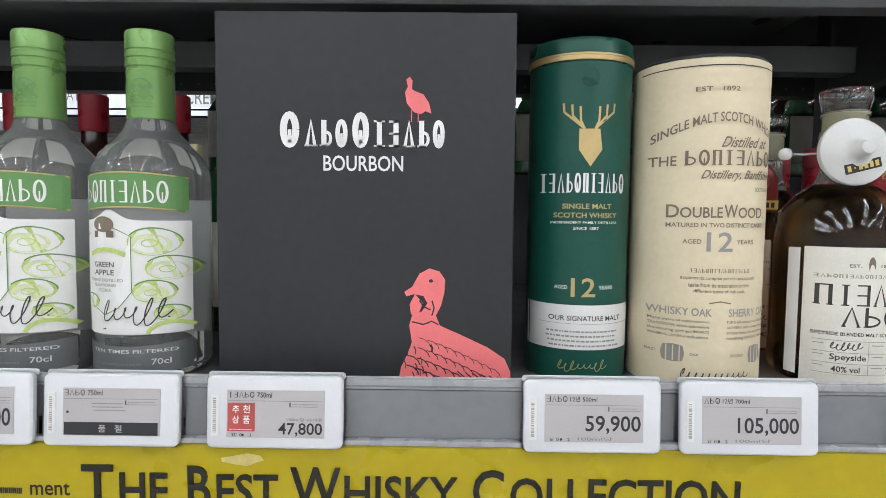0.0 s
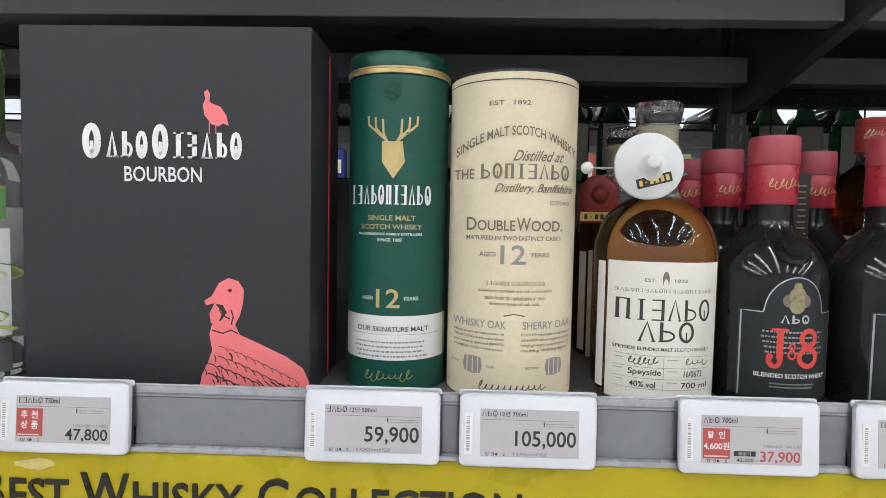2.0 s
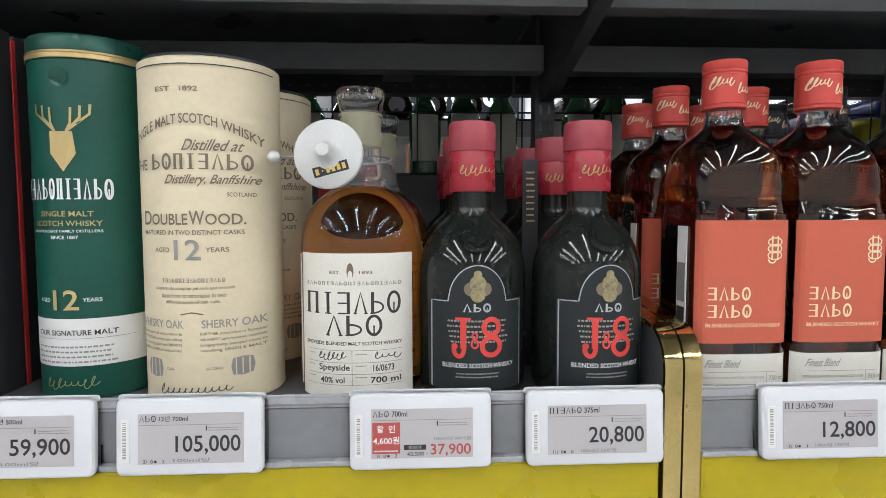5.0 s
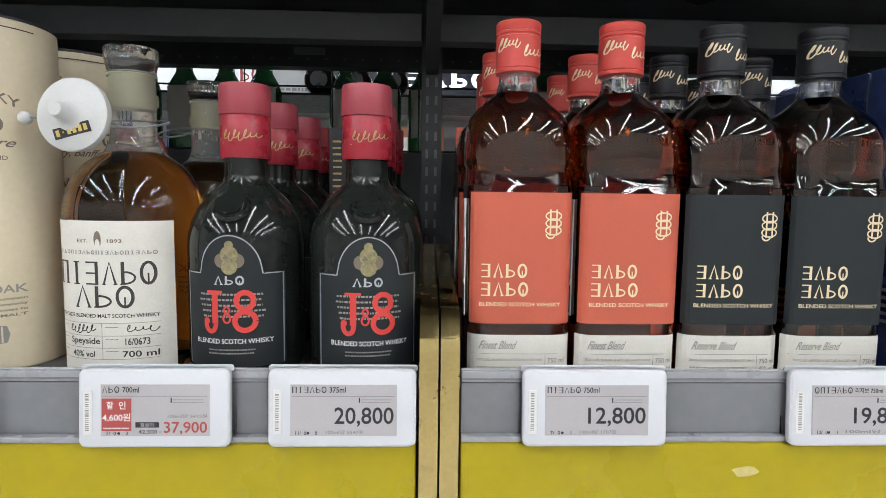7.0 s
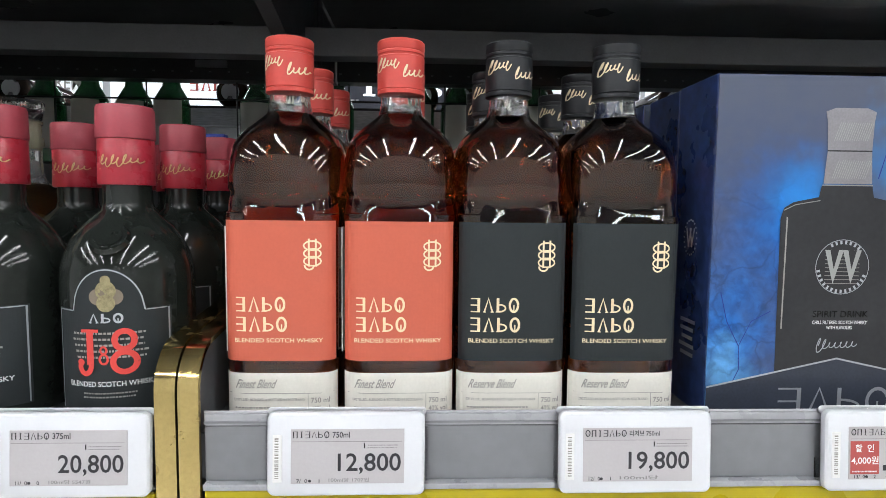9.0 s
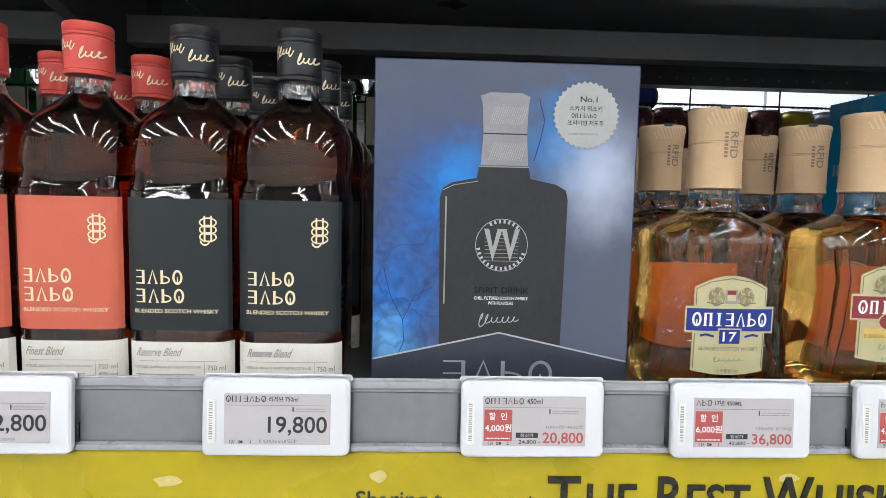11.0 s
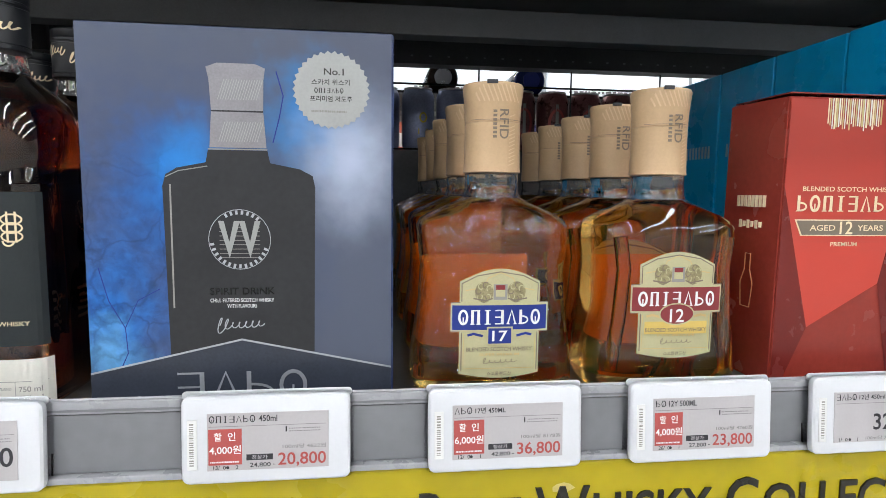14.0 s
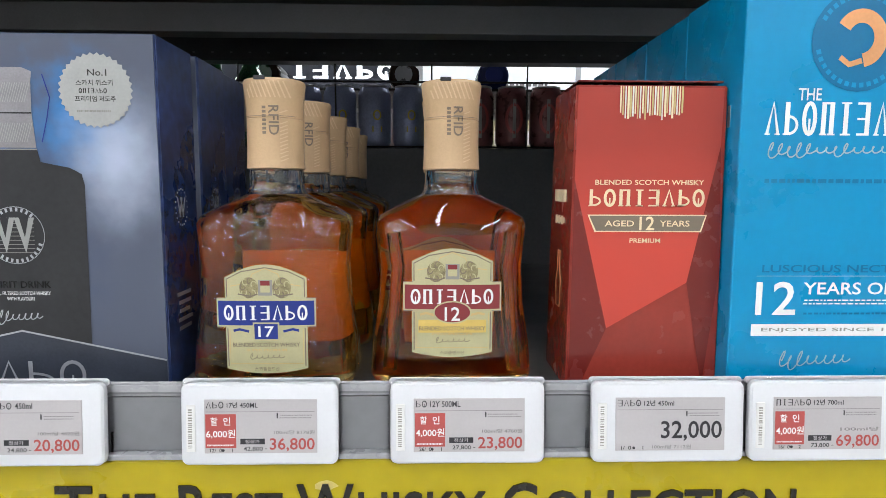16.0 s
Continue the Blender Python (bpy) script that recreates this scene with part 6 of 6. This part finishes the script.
pr.poly([(1.3557, 1.4362), (1.4328, 1.4362), (1.4296, 1.4263), (1.3604, 1.4263)], M_BROWNPRINT, up=0.0006)
pr.text("AGED", 1.366, 1.3855, 1.4292, 1.4332, M_CREAMPRINT, up=0.0008), pr.text("12", 1.389, 1.399, 1.4268, 1.4358, M_CREAMPRINT, up=0.0008), pr.text("YEARS", 1.4025, 1.4225, 1.4292, 1.4332, M_CREAMPRINT, up=0.0008)
pr.text("PREMIUM", 1.383, 1.4035, 1.4183, 1.4213, M_CREAMPRINT, up=0.0004)
pr.done(ct)
bm = bmesh.new()
for k in range(8):
    bmesh.ops.create_cube(bm, size=1, matrix=Matrix.Translation((-0.0507, 0.017 + 0.0042 * k, 0.131)) @ Matrix.Diagonal((0.0008, 0.0026, 0.0085, 1)))
for k in range(6):
    bmesh.ops.create_cube(bm, size=1, matrix=Matrix.Translation((-0.0507, 0.02 + 0.0045 * k, 0.114)) @ Matrix.Diagonal((0.0012, 0.0022, 0.004 + 0.002 * (k % 2), 1)))
part("side_print", bm, M_CREAMPRINT, ct)
part("side_emblem", wire([(-0.0512, 0.026, 0.052), (-0.0511, 0.024, 0.07), (-0.051, 0.028, 0.08), (-0.0509, 0.028, 0.092), (-0.0509, 0.034, 0.092), (-0.051, 0.034, 0.08), (-0.0511, 0.038, 0.07), (-0.0512, 0.036, 0.052), (-0.0512, 0.026, 0.052)], 0.0004), M_COPPER, ct)


# ---------------------------------------------------------------- cyan cartons
def cyan_box():
    CX = 1.5125
    g = thing("whisky_carton", "tall bright cyan whisky carton with white print", "carton", "cyan whisky cartons")
    c = part("carton", box(-0.0665, 0.0665, 0, 0.083, 0, 0.2675, 0.0012), M_CYAN, g)
    pr = Print(flat(0), CX, SHELF, 0.0004)
    pr.disc(1.5185, 1.546, 0.031, 0.031, M_CYANDK)
    for a0, a1, n in ((195, 345, 15), (20, 160, 14)):
        for k in range(n):
            a = radians(a0 + (a1 - a0) * k / n)
            pr.stroke([(1.5185 + 0.0255 * math.cos(a), 1.546 + 0.0255 * math.sin(a)), (1.5185 + 0.0285 * math.cos(a), 1.546 + 0.0285 * math.sin(a))], 0.0028, M_CYAN, up=0.0002)
    pr.ring(1.5185, 1.5475, 0.0125, 0.0135, 0.0085, M_COPPER, up=0.0003, a0=-80, a1=150)
    pr.stroke([(1.52, 1.534), (1.512, 1.5315), (1.506, 1.536)], 0.0035, M_COPPER, up=0.0003)
    pr.text("THE", 1.4815, 1.4965, 1.5095, 1.517, M_WHITEPRINT)
    pr.mark(1.461, 1.5655, 1.488, 1.5085, 9, M_WHITEPRINT, weight=0.3)
    pr.signature(1.46, 1.56, 1.4745, 1.484, M_SILVERPRINT, 15, 0.0009, seed=81)
    pr.lines(1.462, 1.56, 1.458, 1.4655, 1, M_CYANDK)
    pr.text("LUSCIOUS NECTAR", 1.4655, 1.565, 1.4005, 1.4055, M_CYANDK)
    pr.bar(1.462, 1.57, 1.398, 1.3983, M_SILVERPRINT)
    pr.text("12", 1.4625, 1.489, 1.3725, 1.3945, M_WHITEPRINT)
    pr.text("YEARS OLD", 1.4935, 1.5625, 1.386, 1.394, M_WHITEPRINT)
    pr.lines(1.4935, 1.565, 1.3795, 1.384, 2, M_WHITEPRINT, fill=0.4), pr.lines(1.4935, 1.565, 1.3728, 1.3765, 1, M_CYANDK)
    pr.bar(1.4605, 1.5705, 1.3585, 1.3665, M_WHITEPRINT)
    pr.text("ENJOYED SINCE 18", 1.467, 1.5555, 1.361, 1.364, M_GREYPRINT, up=0.0003)
    pr.signature(1.478, 1.53, 1.336, 1.35, M_SILVERPRINT, 8, 0.0008, seed=82)
    pr.done(c)
    bm = bmesh.new()
    for k in range(9):
        bmesh.ops.create_cube(bm, size=1, matrix=Matrix.Translation((-0.0666, 0.014 + 0.0065 * k, 0.183)) @ Matrix.Diagonal((0.0008, 0.003, 0.014, 1)))
    part("side_print", bm, M_SILVERPRINT, c)
    return g


cb = cyan_box()
cb.location = (1.5125, 0.416, SHELF)
for y in (0.5025, 0.589, 0.675):
    copy_thing(cb, pose(1.514, y, SHELF))


# ---------------------------------------------------------------- far side of the shelving: cans and bottles behind the wire
def can(material, label):
    c = thing("drink_can", label, "can", "cans behind the wire grid")
    part("body", turned([(0.022, 0), (0.026, 0.003), (0.0295, 0.012), (0.03, 0.016), (0.03, 0.098), (0.029, 0.103), (0.0255, 0.111)], 32), material, c, smooth=True)
    part("rim", turned([(0.0256, 0.1112), (0.0262, 0.1125), (0.0262, 0.1145), (0.024, 0.115)], 32), M_CANTOP, c, "aluminium rim", smooth=True)
    return c


cans = [can(M_CANBLUE, "grey-blue drink can behind a wire grid"), can(M_CANGOLD, "yellow-gold drink can behind a wire grid"), can(M_CANRED, "dark red patterned drink can behind a wire grid")]
for c in cans[:1]:
    pr = Print(bowed(0.03, 0.03), lift=0.0006)
    pr.ring(0, 0.06, 0.006, 0.008, 0.003, M_CANYEL), pr.bar(-0.009, 0.009, 0.03, 0.04, M_CANYEL)
    pr.done(c)
pr = Print(bowed(0.03, 0.03), lift=0.0006)
pr.ring(0, 0.055, 0.014, 0.025, 0.005, M_SCREENRED, n=16), pr.bar(-0.003, 0.003, 0.02, 0.09, M_GREYPRINT)
pr.done(cans[2])
order = [0, 0, 0, 0, 1, 2, 2, 2, 2, 2, 1, 0, 0]
used = set()
for k, kind in enumerate(order):
    m = pose(1.02 + 0.064 * k, 1.148, 1.525, 0, 0, (k * 37) % 40 - 20)
    if kind in used:
        copy_thing(cans[kind], m)
    else:
        cans[kind].matrix_basis = m
        used.add(kind)
gb = plain_bottle(M_GREENGLASS, M_FARGREEN, "green glass bottle behind a wire grid", "green bottles behind the wire grid", r=0.032, h=0.2)
gb.location = (-0.45, 1.16, 1.525)
for k in range(1, 19):
    if k not in (5, 10, 14):
        copy_thing(gb, pose(-0.45 + 0.076 * k, 1.16 + 0.008 * (k % 3), 1.525))


def lying(material, label):
    b = thing("lying_bottle", label, "bottle", "bottle bases behind the wire grid")
    part("glass", turned([(0.012, -0.006), (0.02, -0.002), (0.0265, 0.0), (0.03, 0.004), (0.031, 0.012), (0.031, 0.15), (0.014, 0.2), (0.012, 0.24)], 32), material, b, smooth=True)
    part("base_ring", turned([(0.014, -0.0062), (0.017, -0.0066), (0.017, -0.005), (0.014, -0.005)], 24), M_CANTOP if material is M_BROWNGLASS else M_BLUE, b)
    return b


lb = [lying(M_BROWNGLASS, "dark brown bottle lying with its base outward"), lying(M_NAVYGLASS, "navy blue bottle lying with its base outward")]
lb[0].matrix_basis = pose(1.2, 1.2, 1.672, -90, 0, 0)
lb[1].matrix_basis = pose(1.375, 1.2, 1.672, -90, 0, 0)
for x in (0.33, 0.40, 0.475, 0.70, 0.775, 0.93, -0.15, -0.08):
    copy_thing(lb[0], pose(x, 1.2, 1.672, -90, 0, 0))
setting("far_shelf_rack", box(X0, X1, 1.17, 1.42, 1.6365, 1.641), M_WIRE, "black rack over the cans", "rack")

# ---------------------------------------------------------------- the far aisle seen through the gap
far = thing("far_display", "white lit coffee display shelving across the next aisle", "shelving", kind="structure")
part("back_panel", box(-3.6, 5.2, 4.55, 4.6, 0, 2.9), M_FARWHITE, far)
for z in (0.3, 0.75, 1.2, 1.65, 2.02):
    part("shelf_board", box(-3.6, 5.2, 4.2, 4.55, z, z + 0.03), M_FARWHITE, far)
for x, w, kind in ((-3.1, 1.0, 0), (-2.05, 0.95, 0), (-1.05, 0.9, 0), (-0.1, 0.25, 2), (0.62, 1.05, 1), (1.75, 1.1, 0), (2.9, 1.1, 0), (4.05, 1.1, 0)):
    h = thing("header_sign", "black lit header sign with white marks" if kind == 1 else "white lit header panel over the far shelves", "sign", "far header signs")
    part("panel", box(x - w / 2, x + w / 2, 4.28, 4.33, 2.1, 2.5, 0.004), M_SIGNBLACK if kind else M_LIGHTBOX, h)
    pr = Print(flat(4.276), lift=0.0)
    if kind == 1:
        pr.mark(0.25, 1.02, 2.225, 2.335, 5, M_SIGNWHITE, weight=0.3)
        pr.lines(0.42, 0.72, 2.13, 2.185, 1, M_SIGNWHITE)
    elif x < -2.5:
        pr.text("LATTE", -2.86, -2.64, 2.25, 2.33, M_GREYPRINT)
    elif x < -1.6:
        pr.text("CREMA", -1.95, -1.62, 2.23, 2.33, M_GREYPRINT)
    elif x < -0.6:
        pr.mark(-0.95, -0.62, 2.24, 2.34, 4, M_SCREENRED)
    else:
        pr.lines(x - 0.4, x + 0.4, 2.18, 2.24, 1, M_INKFAINT)
    pr.done(h)
rnd = random.Random(17)
packs = []
for m_, l in ((M_FARGREEN, "green"), (M_FARBROWN, "brown"), (M_CORAL, "red"), (M_CREST, "pale yellow"), (M_BLUE, "blue")):
    p = thing("coffee_pack", l + " coffee packet on the far display shelf", "packet", "far coffee packets")
    part("pouch", box(-0.07, 0.07, -0.05, 0.05, 0, 0.26, 0.012), m_, p)
    part("label", box(-0.045, 0.045, -0.0535, -0.0505, 0.08, 0.18, 0.001), M_PAPER, p)
    packs.append(p)
first = set()
for z in (1.68, 1.23):
    for k in range(36):
        x = -3.3 + 0.23 * k
        i = (k // 3 + int(z)) % 5
        m = pose(x, 4.3, z)
        if i in first:
            copy_thing(packs[i], m)
        else:
            packs[i].matrix_basis = m
            first.add(i)
